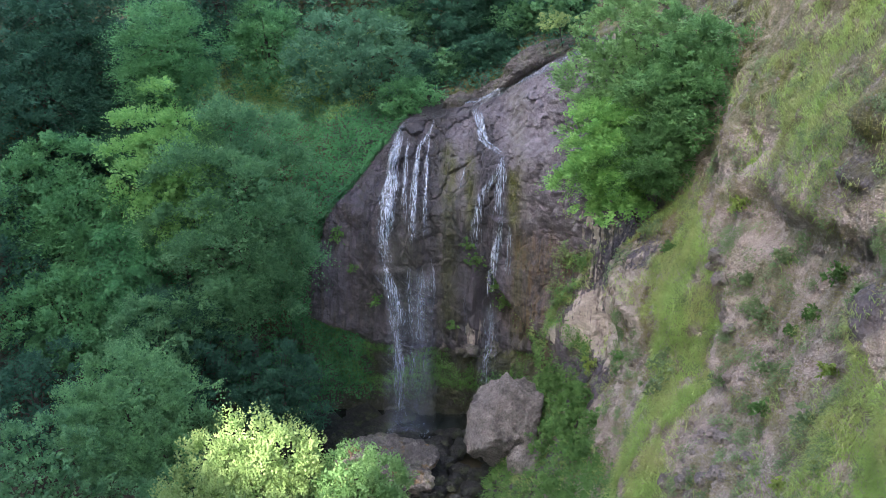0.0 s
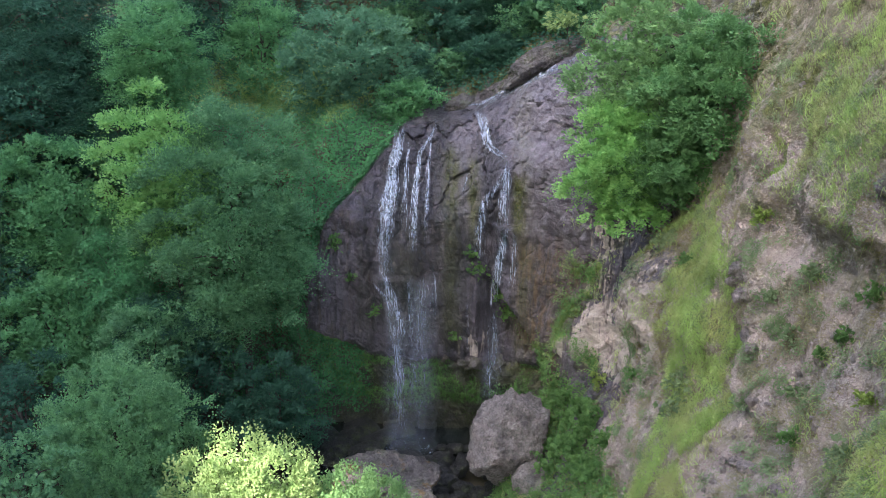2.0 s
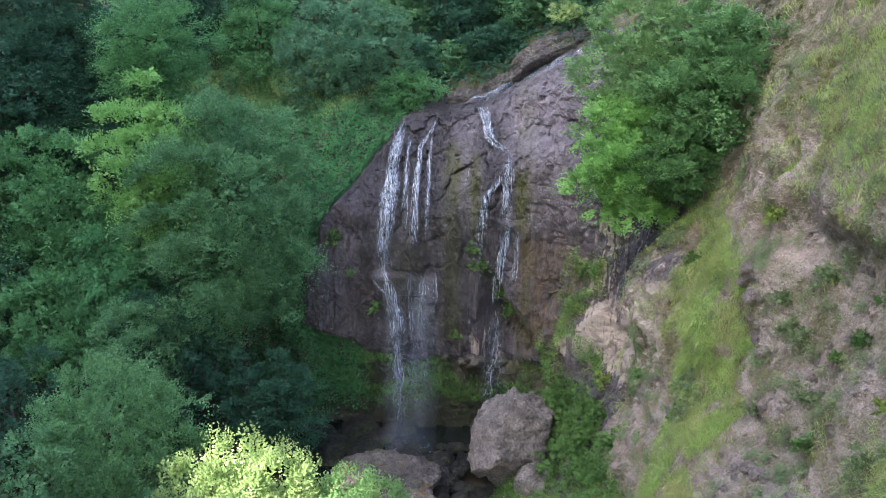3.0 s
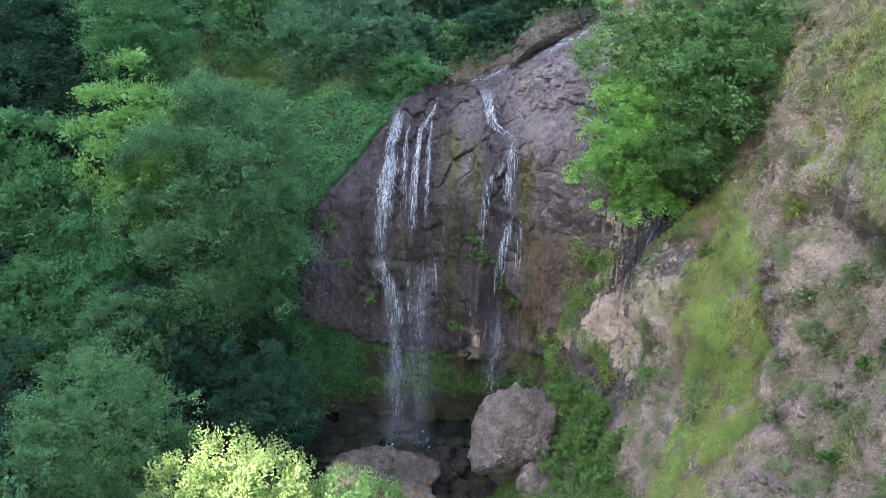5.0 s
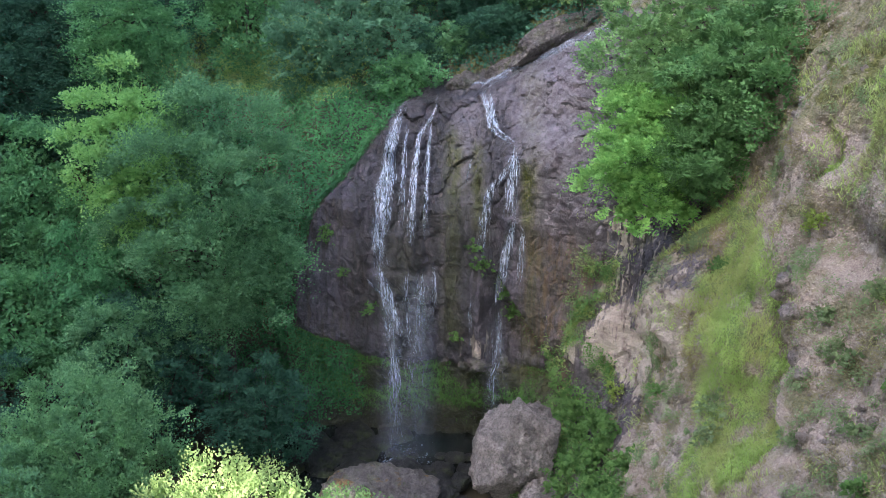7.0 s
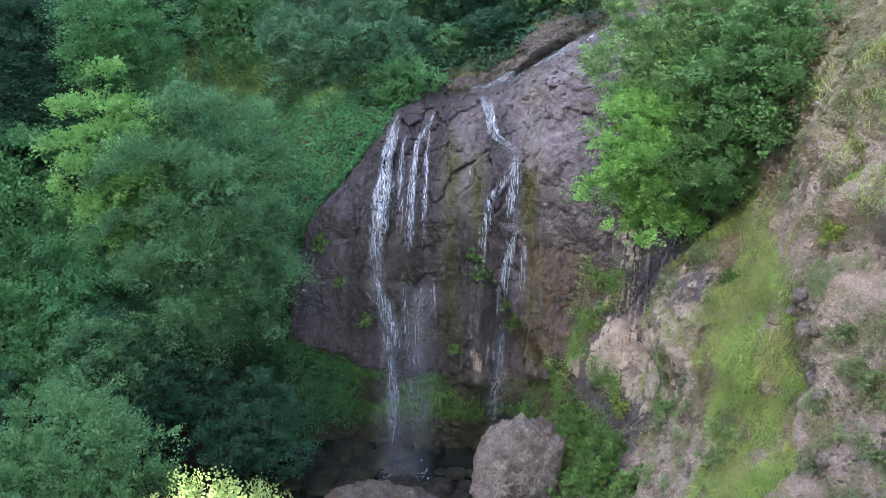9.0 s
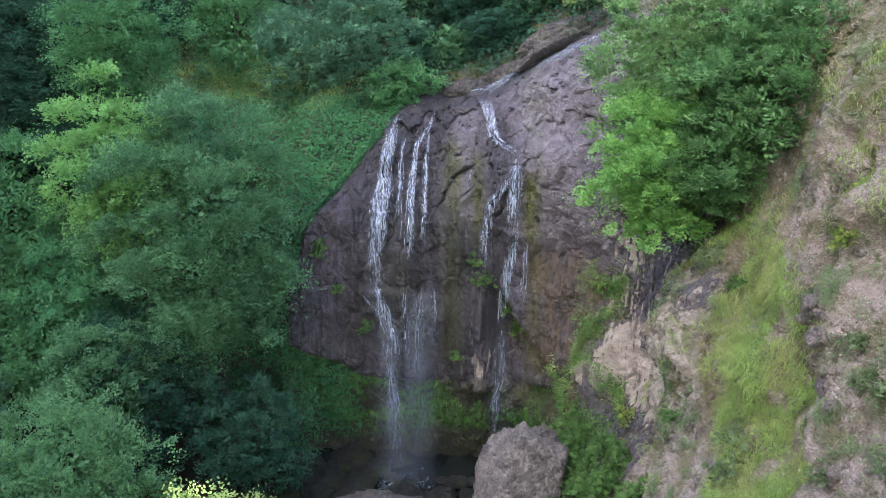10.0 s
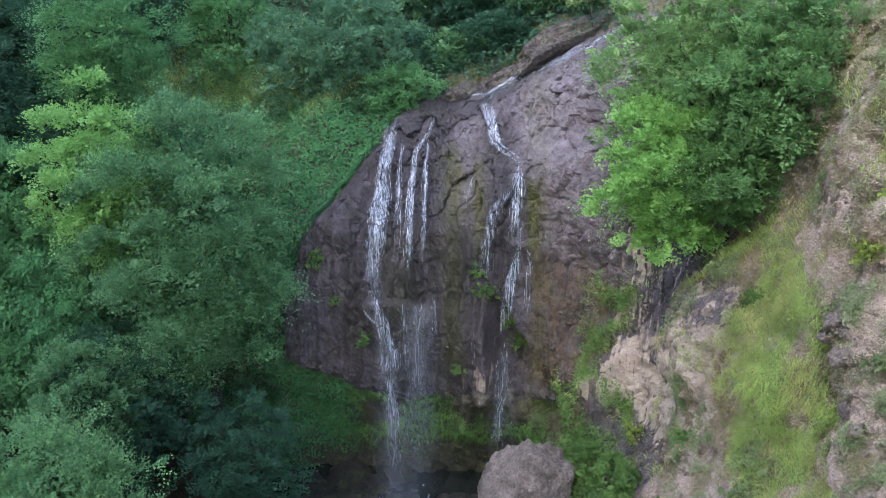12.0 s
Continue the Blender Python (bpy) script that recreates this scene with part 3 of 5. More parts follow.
def tube(path, radii, sides=7):
    """Verts and faces of a tapered tube along a path."""
    path = np.asarray(path, float)
    t = np.gradient(path, axis=0)
    t /= np.linalg.norm(t, axis=1)[:, None] + 1e-9
    ref = np.array([0.3, 0.9, 0.2])
    u = np.cross(t, ref)
    u /= np.linalg.norm(u, axis=1)[:, None] + 1e-9
    v = np.cross(t, u)
    ang = np.linspace(0, 2 * math.pi, sides, endpoint=False)
    ring = path[:, None] + np.asarray(radii)[:, None, None] * (u[:, None] * np.cos(ang)[None, :, None] + v[:, None] * np.sin(ang)[None, :, None])
    n = len(path)
    k = np.arange(n * sides).reshape(n, sides)
    f = np.stack([k[:-1], np.roll(k, -1, 1)[:-1], np.roll(k, -1, 1)[1:], k[1:]], -1).reshape(-1, 4)
    return ring.reshape(-1, 3), f


def join(pieces):
    vs, fs, off = [], [], 0
    for v, f in pieces:
        vs.append(v)
        fs.append(np.asarray(f) + off)
        off += len(v)
    return np.concatenate(vs), np.concatenate(fs)


def crown_lobes(radii, n_lobes, lobe, rnd, low=-0.75):
    """Centres and radii of the clumps that make up a crown round the origin."""
    i = np.arange(n_lobes) + 0.5
    zc = 1 - (1 - low) * i / n_lobes
    ang = i * 2.39996 + rnd.uniform(0, 6)
    flat = np.sqrt(np.clip(1 - zc ** 2, 0, 1))
    dirs = np.stack([flat * np.cos(ang), flat * np.sin(ang), zc], 1)
    dist = rnd.uniform(0.62, 1.0, n_lobes)[:, None]
    return dirs * dist * np.asarray(radii), lobe * rnd.uniform(0.55, 1.2, n_lobes)


def tree(name, label, centre, radii, leaf, count, material, seed, lobes=34, lobe=0.30, spray=0.5, flat=0.6, root=None, trunk_r=0.2, low=-0.95, tall=0.65, rise=0.35, sag=0.3, spike=0.0):
    """A broadleaved tree or shrub: a trunk with limbs and a crown of leaf sprays on many clumps."""
    rnd = np.random.default_rng(seed)
    centre, radii = np.asarray(centre, float), np.asarray(radii, float)
    mean = radii.mean()
    offs, rad = crown_lobes(radii, lobes, lobe * mean, rnd, low)
    lift_by = spike * rnd.random(lobes) ** 1.5 * (offs[:, 2] > 0.25 * radii[2])
    offs[:, 2] += lift_by
    rad = rad * np.where(lift_by > 0.4 * spike, 0.8, 1.0) if spike else rad
    if root is None:
        hit = rock_at(centre, (0.25 if centre[0] > 4 else -0.05, 0.45, -1.0))
        root = hit if hit else Vector((centre[0], centre[1], -3.0))
    root = np.asarray(root, float) - np.array([0, 0, 0.15])
    top = centre + np.array([0, 0, radii[2] * 0.45])
    s = np.linspace(0, 1, 9)[:, None]
    bend = np.array([rnd.uniform(-0.3, 0.3), -0.3, 0.0]) * mean * 0.4
    path = root + (top - root) * s + bend * np.sin(np.pi * s)
    pieces = [tube(path, np.linspace(trunk_r, trunk_r * 0.25, 9), 8)]
    limbs = []
    for k in range(0, lobes, max(2, lobes // 12)):
        j = int(rnd.integers(3, 8))
        a0, b0 = path[j], centre + offs[k] * 0.9
        ss = np.linspace(0, 1, 5)[:, None]
        mid_up = np.array([0, 0, 0.12 * np.linalg.norm(b0 - a0)])
        limbs.append(tube(a0 + (b0 - a0) * ss + mid_up * np.sin(np.pi * ss), np.linspace(trunk_r * 0.35, trunk_r * 0.06, 5), 5))
    # leafy shoots grow outwards from the clumps, each with its leaves in two ranks
    per = 20
    n_shoot = max(1, count // per)
    which = rnd.choice(lobes, n_shoot, p=rad ** 2 / (rad ** 2).sum())
    outward = offs[which] / (np.linalg.norm(offs[which], axis=1)[:, None] + 1e-9)
    up = np.array([0, 0, 1.0])
    d = rnd.normal(size=(n_shoot, 3)) + 1.0 * outward + 1.0 * up
    d /= np.linalg.norm(d, axis=1)[:, None]
    start = centre + offs[which] + d * rad[which][:, None] * rnd.uniform(0.6, 1.0, n_shoot)[:, None] * np.array([1.0, 1.0, tall])
    # the side turned to the rock wall is thinner
    keep = (start[:, 1] < centre[1] + 0.3 * radii[1]) | (rnd.random(n_shoot) < 0.12)
    start, d, n_shoot = start[keep], d[keep], int(keep.sum())
    start += d * (0.34 * mean * lobe * fbm(start * 0.9 + seed, 2))[:, None]
    grow = d * np.array([1, 1, 1 - flat]) + rise * up + 0.28 * rnd.normal(size=(n_shoot, 3))
    grow /= np.linalg.norm(grow, axis=1)[:, None]
    length = spray * rnd.uniform(0.7, 1.7, n_shoot) * rnd.uniform(0.55, 1.5, lobes)[which][keep]
    face = up * (0.35 + flat) + d * (1 - flat) + 0.3 * rnd.normal(size=(n_shoot, 3)) + np.array([0, -0.25, 0])
    face -= grow * np.sum(face * grow, 1)[:, None]
    face /= np.linalg.norm(face, axis=1)[:, None] + 1e-9
    lateral = np.cross(grow, face)
    rep = np.repeat(np.arange(n_shoot), per)
    s_at = np.tile((np.arange(per) + 0.5) / per, n_shoot) + rnd.uniform(-0.03, 0.03, len(rep))
    hand = np.where(np.tile(np.arange(per), n_shoot) % 2, 1.0, -1.0)
    wide = 0.42 * length[rep] * (1 - 0.72 * s_at) * rnd.uniform(0.15, 1.1, len(rep))
    pts = start[rep] + grow[rep] * (length[rep] * s_at)[:, None] + lateral[rep] * (hand * wide)[:, None]
    pts -= up * (sag * length[rep] * s_at ** 2 + 0.25 * wide)[:, None]
    pts += face[rep] * (0.10 * length[rep] * rnd.normal(size=len(rep)))[:, None]
    nrm = face[rep] + 0.20 * rnd.normal(size=(len(rep), 3))
    size = leaf * rnd.uniform(0.65, 1.3, len(rep)) * (1.08 - 0.3 * s_at)
    lv, lf = leaves(pts, nrm, size, rnd, 0.78, lateral[rep] * hand[:, None] + 0.8 * grow[rep])
    # sparse, larger leaves inside the crown close the gaps between the clumps
    n_in = count // 12
    ball = rnd.normal(size=(n_in, 3))
    ball *= (rnd.random(n_in) ** 0.33 * 0.72 / np.linalg.norm(ball, axis=1))[:, None]
    iv_in, if_in = leaves(centre + ball * radii, rnd.normal(size=(n_in, 3)) + up, leaf * rnd.uniform(1.3, 2.4, n_in), rnd, 0.78)
    lv, lf = join([(lv, lf), (iv_in, if_in)])
    thing = tagged(new(name), label, "tree" if "tree" in name else "shrub")
    thing.location = Vector(root)
    shift = Vector(root)
    tv, tf = join(pieces)
    child("trunk", raw_mesh("trunk", tv - np.array(shift), tf, BARK, True), thing)
    for v, f in limbs:
        child("limb", raw_mesh("limb", v - np.array(shift), f, BARK, True), thing)
    child("crown", raw_mesh("crown", lv - np.array(shift), lf, material), thing)
    return thing


def blades(points, normals, lengths, rnd, droop=0.9, width=0.035, lean=(0, 0, 0), wild=1.0, bowed=True):
    """Grass blades that rise from the surface and, when bowed, hang over downhill: one quad each, with a second for the tip."""
    n = len(points)
    up = normals * 0.55 + np.array([0, 0, 0.75]) + 0.35 * wild * rnd.normal(size=(n, 3)) + np.asarray(lean)
    up /= np.linalg.norm(up, axis=1)[:, None]
    fall = normals * 0.55 + np.array([0, 0, -0.6]) + 0.3 * wild * rnd.normal(size=(n, 3))
    side = np.cross(up, normals + 0.4 * rnd.normal(size=(n, 3)))
    side /= np.linalg.norm(side, axis=1)[:, None] + 1e-9
    L = lengths[:, None]
    a = points - normals * 0.03
    b = a + up * L * 0.55
    c = b + (up * (1 - droop) + fall * droop) * L * 0.5
    w = side * width * rnd.uniform(0.6, 1.4, n)[:, None]
    if not bowed:
        return np.stack([a - w, a + w, c + w * 0.2, c - w * 0.2], 1).reshape(-1, 3), np.arange(4 * n).reshape(-1, 4)
    verts = np.stack([a - w, a + w, b + w * 0.8, b - w * 0.8, c + w * 0.12, c - w * 0.12], 1).reshape(-1, 3)
    k = 6 * np.arange(n)[:, None]
    faces = np.concatenate([k + np.array([0, 1, 2, 3]), k + np.array([3, 2, 4, 5])], 0)
    return verts, faces


def scatter(weight, count, rnd):
    """Grid points of the rock wall picked by weight and area, with a little jitter along the surface."""
    p = np.clip(weight, 0, None) * AREA
    k = rnd.choice(len(p), count, p=p / p.sum())
    j = rnd.normal(size=(count, 3)) * 0.09
    j -= NRM[k] * np.sum(j * NRM[k], 1)[:, None]
    return P[k] + j, NRM[k]


# ---- trees of the wooded bank ----
tree("broadleaf_tree", "tall dull green broadleaved tree against the ivy-covered bank", (-11.9, 54.0, 10.2), (4.4, 3.9, 7.6), 0.142, 76000, LEAF_DULL, 11, 66, 0.205, 0.8, 0.5, root=(-12.0, 57.5, -1.5), trunk_r=0.3, low=-1.0, rise=0.4, sag=0.25)
tree("broadleaf_tree", "fresh light green tree beside the dull green one", (-15.7, 54.6, 13.3), (3.0, 2.2, 4.6), 0.155, 29000, LEAF_LIME, 12, 44, 0.25, 0.7, 0.45, tall=0.8)
tree("broadleaf_tree", "fresh green maple-like tree high on the wooded bank", (-16.9, 60.2, 19.4), (2.9, 2.6, 3.2), 0.144, 29639, LEAF_MID, 13, 49, 0.265, 0.8, 0.75)
tree("broadleaf_tree", "leafy green tree on the shaded wooded bank", (-22.8, 57.5, 10.8), (3.8, 3.0, 4.6), 0.19, 29000, LEAF_MID, 14, 50, 0.23, 0.75, 0.5)
tree("broadleaf_tree", "leafy green tree low on the shaded bank", (-21.5, 55.0, 4.8), (4.2, 3.0, 3.6), 0.19, 26000, LEAF_MID, 15, 44, 0.23, 0.75, 0.5)
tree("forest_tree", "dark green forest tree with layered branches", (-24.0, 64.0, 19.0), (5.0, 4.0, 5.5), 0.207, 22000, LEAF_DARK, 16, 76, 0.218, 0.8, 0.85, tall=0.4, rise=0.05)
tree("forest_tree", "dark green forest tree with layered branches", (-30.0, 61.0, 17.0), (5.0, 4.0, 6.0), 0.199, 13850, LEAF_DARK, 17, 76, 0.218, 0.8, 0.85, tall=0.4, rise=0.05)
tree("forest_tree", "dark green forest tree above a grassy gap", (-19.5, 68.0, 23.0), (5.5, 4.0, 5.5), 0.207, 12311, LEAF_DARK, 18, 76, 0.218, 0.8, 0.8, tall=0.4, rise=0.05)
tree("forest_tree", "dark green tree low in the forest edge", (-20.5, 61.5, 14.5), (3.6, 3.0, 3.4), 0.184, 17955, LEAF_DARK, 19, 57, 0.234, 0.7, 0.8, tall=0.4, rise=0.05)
tree("broadleaf_tree", "fresh green young tree beside a grassy bank", (-12.0, 66.5, 19.6), (2.5, 2.3, 4.2), 0.15, 22000, LEAF_MID, 20, 45, 0.281, 0.75, 0.7)
tree("willow_tree", "broad grey-green willow above the waterfall", (-5.7, 63.0, 18.7), (4.5, 3.6, 3.5), 0.156, 37000, LEAF_GREY, 21, 87, 0.218, 0.6, 0.55)
tree("small_tree", "small green tree leaning over the waterfall's lip", (-2.3, 60.6, 17.0), (1.7, 1.4, 1.5), 0.148, 7694, LEAF_MID, 22, 26, 0.328, 0.45, 0.65, trunk_r=0.08)
tree("forest_tree", "dark green tree in the woods behind the stream", (1.0, 67.0, 24.0), (5.0, 3.0, 4.0), 0.207, 13850, LEAF_DARK, 23, 76, 0.218, 0.8, 0.75, tall=0.4, rise=0.05)
tree("forest_tree", "dark green tree in the woods behind the stream", (8.0, 66.5, 25.5), (4.0, 3.0, 4.0), 0.221, 10772, LEAF_MID, 24, 76, 0.218, 0.8, 0.75, tall=0.4, rise=0.05)
tree("forest_tree", "grey-green tree in the woods above the willow", (-6.0, 72.0, 24.0), (6.0, 4.0, 4.5), 0.207, 12311, LEAF_GREY, 25, 76, 0.218, 0.8, 0.7, tall=0.4, rise=0.05)
tree("round_shrub", "rounded grey-green shrub tree below the wooded bank", (-15.0, 43.6, 3.1), (3.5, 3.2, 3.8), 0.127, 52000, LEAF_BUSH, 26, 58, 0.22, 0.62, 0.15, root=(-14.8, 44.0, -3.0), rise=0.8, sag=0.1, spike=0.2)
tree("round_shrub", "dark green shrub in the valley bottom", (-18.5, 40.5, 1.2), (3.6, 3.0, 3.6), 0.14, 19000, LEAF_DULL, 27, 57, 0.25, 0.5, 0.5, root=(-18, 40.5, -3.0))
tree("sunlit_tree", "yellow-green hazel tree with its top in the sun", (-8.5, 39.2, 0.85), (3.7, 3.0, 3.3), 0.142, 60000, LEAF_SUN, 28, 110, 0.18, 0.55, 0.1, root=(-8.0, 39.6, -3.6), tall=1.2, rise=1.3, sag=0.05, spike=0.5)
tree("round_shrub", "green hazel shrub beside the mossy boulder", (-4.0, 40.0, 0.8), (2.3, 2.2, 2.3), 0.135, 26000, LEAF_LIGHT, 29, 60, 0.2, 0.5, 0.15, root=(-3.8, 40.4, -3.4), tall=1.1, rise=1.0, sag=0.1, spike=0.3)
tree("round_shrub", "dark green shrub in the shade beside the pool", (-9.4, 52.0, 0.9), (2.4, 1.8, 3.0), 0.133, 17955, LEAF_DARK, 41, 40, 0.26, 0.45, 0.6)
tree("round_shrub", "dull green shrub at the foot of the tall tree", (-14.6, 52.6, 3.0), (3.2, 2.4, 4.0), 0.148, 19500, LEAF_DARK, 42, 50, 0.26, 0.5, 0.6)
tree("round_shrub", "dull green shrub under the tall tree", (-16.0, 51.4, 4.2), (2.4, 1.8, 2.6), 0.135, 18000, LEAF_DULL, 45, 40, 0.25, 0.55, 0.5)
tree("round_shrub", "dark green shrub beside the sunlit hazel", (-12.2, 40.2, 0.0), (2.4, 2.0, 2.2), 0.125, 16000, LEAF_DULL, 46, 40, 0.25, 0.5, 0.3, root=(-12.2, 40.4, -3.2), rise=0.7)
tree("climbing_ivy", "tall curtain of ivy climbing a dead tree", (-18.6, 54.6, 6.6), (2.0, 1.5, 5.2), 0.132, 24000, IVY, 43, 60, 0.24, 0.8, 0.0, rise=-1.6, sag=0.2)
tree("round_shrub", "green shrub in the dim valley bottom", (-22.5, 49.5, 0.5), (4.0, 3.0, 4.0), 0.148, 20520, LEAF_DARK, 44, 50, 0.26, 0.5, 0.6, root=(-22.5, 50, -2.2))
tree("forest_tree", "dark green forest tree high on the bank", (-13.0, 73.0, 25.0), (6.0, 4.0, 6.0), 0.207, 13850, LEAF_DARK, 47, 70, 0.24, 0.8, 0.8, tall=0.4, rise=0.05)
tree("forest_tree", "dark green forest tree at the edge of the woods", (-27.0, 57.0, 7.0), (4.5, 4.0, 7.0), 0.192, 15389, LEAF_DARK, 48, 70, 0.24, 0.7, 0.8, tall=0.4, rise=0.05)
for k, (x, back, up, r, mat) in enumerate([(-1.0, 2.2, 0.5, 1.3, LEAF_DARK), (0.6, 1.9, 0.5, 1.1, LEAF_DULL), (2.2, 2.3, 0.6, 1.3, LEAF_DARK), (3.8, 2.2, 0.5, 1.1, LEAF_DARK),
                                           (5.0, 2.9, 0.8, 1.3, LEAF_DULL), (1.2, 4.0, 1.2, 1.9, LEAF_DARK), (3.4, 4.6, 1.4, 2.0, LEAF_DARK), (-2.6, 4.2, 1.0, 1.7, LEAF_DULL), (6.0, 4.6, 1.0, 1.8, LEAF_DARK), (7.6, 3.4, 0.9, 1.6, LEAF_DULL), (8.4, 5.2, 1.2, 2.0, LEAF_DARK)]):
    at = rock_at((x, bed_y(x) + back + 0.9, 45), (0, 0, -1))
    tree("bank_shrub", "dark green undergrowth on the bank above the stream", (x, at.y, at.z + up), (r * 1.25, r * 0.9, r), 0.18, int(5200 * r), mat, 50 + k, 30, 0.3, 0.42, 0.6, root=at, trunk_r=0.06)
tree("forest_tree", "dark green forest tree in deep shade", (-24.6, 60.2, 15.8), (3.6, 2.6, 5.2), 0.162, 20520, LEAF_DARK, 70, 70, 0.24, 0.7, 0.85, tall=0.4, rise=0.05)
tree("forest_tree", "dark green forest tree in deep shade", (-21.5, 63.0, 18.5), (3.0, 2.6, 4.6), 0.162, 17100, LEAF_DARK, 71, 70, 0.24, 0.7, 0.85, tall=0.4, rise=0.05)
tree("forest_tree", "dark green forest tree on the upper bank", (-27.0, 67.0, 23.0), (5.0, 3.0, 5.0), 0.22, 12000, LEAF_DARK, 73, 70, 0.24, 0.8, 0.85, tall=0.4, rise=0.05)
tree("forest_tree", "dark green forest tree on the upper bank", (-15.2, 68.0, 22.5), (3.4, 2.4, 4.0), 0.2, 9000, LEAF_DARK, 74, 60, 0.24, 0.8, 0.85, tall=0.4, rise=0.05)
# trees over the open slope
tree("broadleaf_tree", "large green tree on the slope beside the stream", (9.6, 48.6, 19.0), (3.4, 3.6, 4.2), 0.162, 34000, LEAF_LIGHT, 30, 76, 0.234, 0.5, 0.6, root=(9.6, 49.5, 13.0))
tree("broadleaf_tree", "darker green tree overhanging the bare slope", (11.6, 44.6, 18.7), (3.1, 2.8, 3.7), 0.157, 30000, LEAF_HILL, 31, 57, 0.25, 0.5, 0.6)
tree("small_tree", "green bush on the slope under the larger trees", (9.8, 44.4, 15.7), (2.1, 1.7, 2.0), 0.135, 20000, LEAF_HILL, 72, 30, 0.3, 0.42, 0.6, trunk_r=0.08)
tree("small_tree", "fresh green small tree on the edge of the cliff", (7.9, 45.6, 15.2), (2.0, 1.9, 3.0), 0.146, 30000, LEAF_FRESH, 32, 38, 0.26, 0.5, 0.5, root=(9.6, 46.2, 12.5), trunk_r=0.1)


# ---- boulders ----
def boulder(name, label, centre, size, material, seed, rough=0.16, detail=5, turn=0.0, planes=()):
    bm = bmesh.new()
    bmesh.ops.create_icosphere(bm, subdivisions=detail, radius=1.0)
    v = np.array([q.co[:] for q in bm.verts])
    d = v / np.linalg.norm(v, axis=1)[:, None]
    rnd = np.random.default_rng(seed)
    # planes cut the ball into an angular block
    cut = np.ones(len(d))
    for _ in range(15):
        n = rnd.normal(size=3)
        n /= np.linalg.norm(n)
        cut = np.minimum(cut, rnd.uniform(0.60, 0.88) / np.clip(d @ n, 0.05, None))
    s = np.asarray(size)
    if planes:
        cut = np.full(len(d), 9.0)
        for nx, ny, nz, dist in planes:
            n = np.array((nx, ny, nz)) / math.sqrt(nx * nx + ny * ny + nz * nz)
            cut = np.minimum(cut, dist / np.clip(d @ n, 0.05, None))
    r = cut * (1 + rough * 0.7 * fbm(d * 1.3 + seed, 2) + rough * 0.34 * fbm(d * 5 + seed, 4, 0.6) - 0.05 * step(0.2, 0.6, perlin(d * 8 + seed)) - 0.03 * step(0.2, 0.5, perlin(d * 17 + seed)))
    c, sn = math.cos(turn), math.sin(turn)
    w = d * r[:, None] * s
    w = np.stack([w[:, 0] * c - w[:, 1] * sn, w[:, 0] * sn + w[:, 1] * c, w[:, 2]], 1)
    for q, co in zip(bm.verts, w):
        q.co = co
    me = bpy.data.meshes.new(name)
    bm.to_mesh(me)
    bm.free()
    me.materials.append(material)
    me.polygons.foreach_set("use_smooth", np.ones(len(me.polygons), bool))
    ob = tagged(new(name, me), label, "rock")
    ob.location = centre
    return ob


boulder("boulder", "huge pale grey pitted boulder below the waterfall", (3.25, 47.9, 1.25), (1, 1, 1), BOULDER, 5, 0.20, 6, 0.0,
        planes=((0.585, -0.1, 0.81, 2.05), (0.988, 0, -0.156, 1.75), (0.594, 0, -0.804, 2.2), (-0.678, 0, -0.735, 2.5), (-0.98, 0, 0.196, 1.65), (-0.774, -0.15, 0.633, 1.45),
                (0.15, -0.95, 0.28, 1.55), (-0.6, -0.75, 0.25, 1.65), (0.6, -0.75, 0.2, 1.8), (0, -0.75, -0.6, 1.7), (0, 1, 0.2, 1.7), (0.0, 0.5, 0.8, 2.2)))
boulder("boulder", "smaller grey boulder leaning on the huge one", (4.5, 46.2, -1.0), (1.1, 1.2, 1.6), BOULDER, 9, 0.2, 5, 0.2)
boulder("mossy_boulder", "flat grey boulder with rusty moss beside the hazel", (-2.9, 48.4, -2.1), (3.2, 2.2, 2.1), MOSSY_BOULDER, 14, 0.24, 5, -0.2)
rs = np.random.default_rng(3)
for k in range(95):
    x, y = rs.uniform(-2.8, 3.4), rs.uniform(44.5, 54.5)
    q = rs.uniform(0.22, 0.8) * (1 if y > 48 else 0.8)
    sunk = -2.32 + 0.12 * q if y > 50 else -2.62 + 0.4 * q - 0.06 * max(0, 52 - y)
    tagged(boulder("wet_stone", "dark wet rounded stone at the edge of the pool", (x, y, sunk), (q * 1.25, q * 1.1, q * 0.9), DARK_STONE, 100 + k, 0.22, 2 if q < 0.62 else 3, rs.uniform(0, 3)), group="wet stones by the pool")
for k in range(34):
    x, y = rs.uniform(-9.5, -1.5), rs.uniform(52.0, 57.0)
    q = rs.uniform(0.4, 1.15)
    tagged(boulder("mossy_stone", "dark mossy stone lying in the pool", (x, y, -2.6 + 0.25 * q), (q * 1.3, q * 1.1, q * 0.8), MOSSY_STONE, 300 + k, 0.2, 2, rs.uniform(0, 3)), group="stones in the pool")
for x, back, z_up, size, s in ((5.9, 1.8, 0.0, (3.9, 1.3, 1.05), 31), (0.9, 0.7, 0.1, (1.0, 0.6, 0.6), 33), (3.2, 1.4, 0.0, (1.2, 0.6, 0.5), 37)):
    at = rock_at((x, bed_y(x) + back, 45), (0, 0, -1))
    boulder("rock_outcrop", "pale grey bare rock beside the stream", (x, at.y, at.z + z_up), size, OUTCROP, s, 0.24, 5, 0.2).rotation_euler = (0, -0.42 if x > 2 else 0.0, 0)

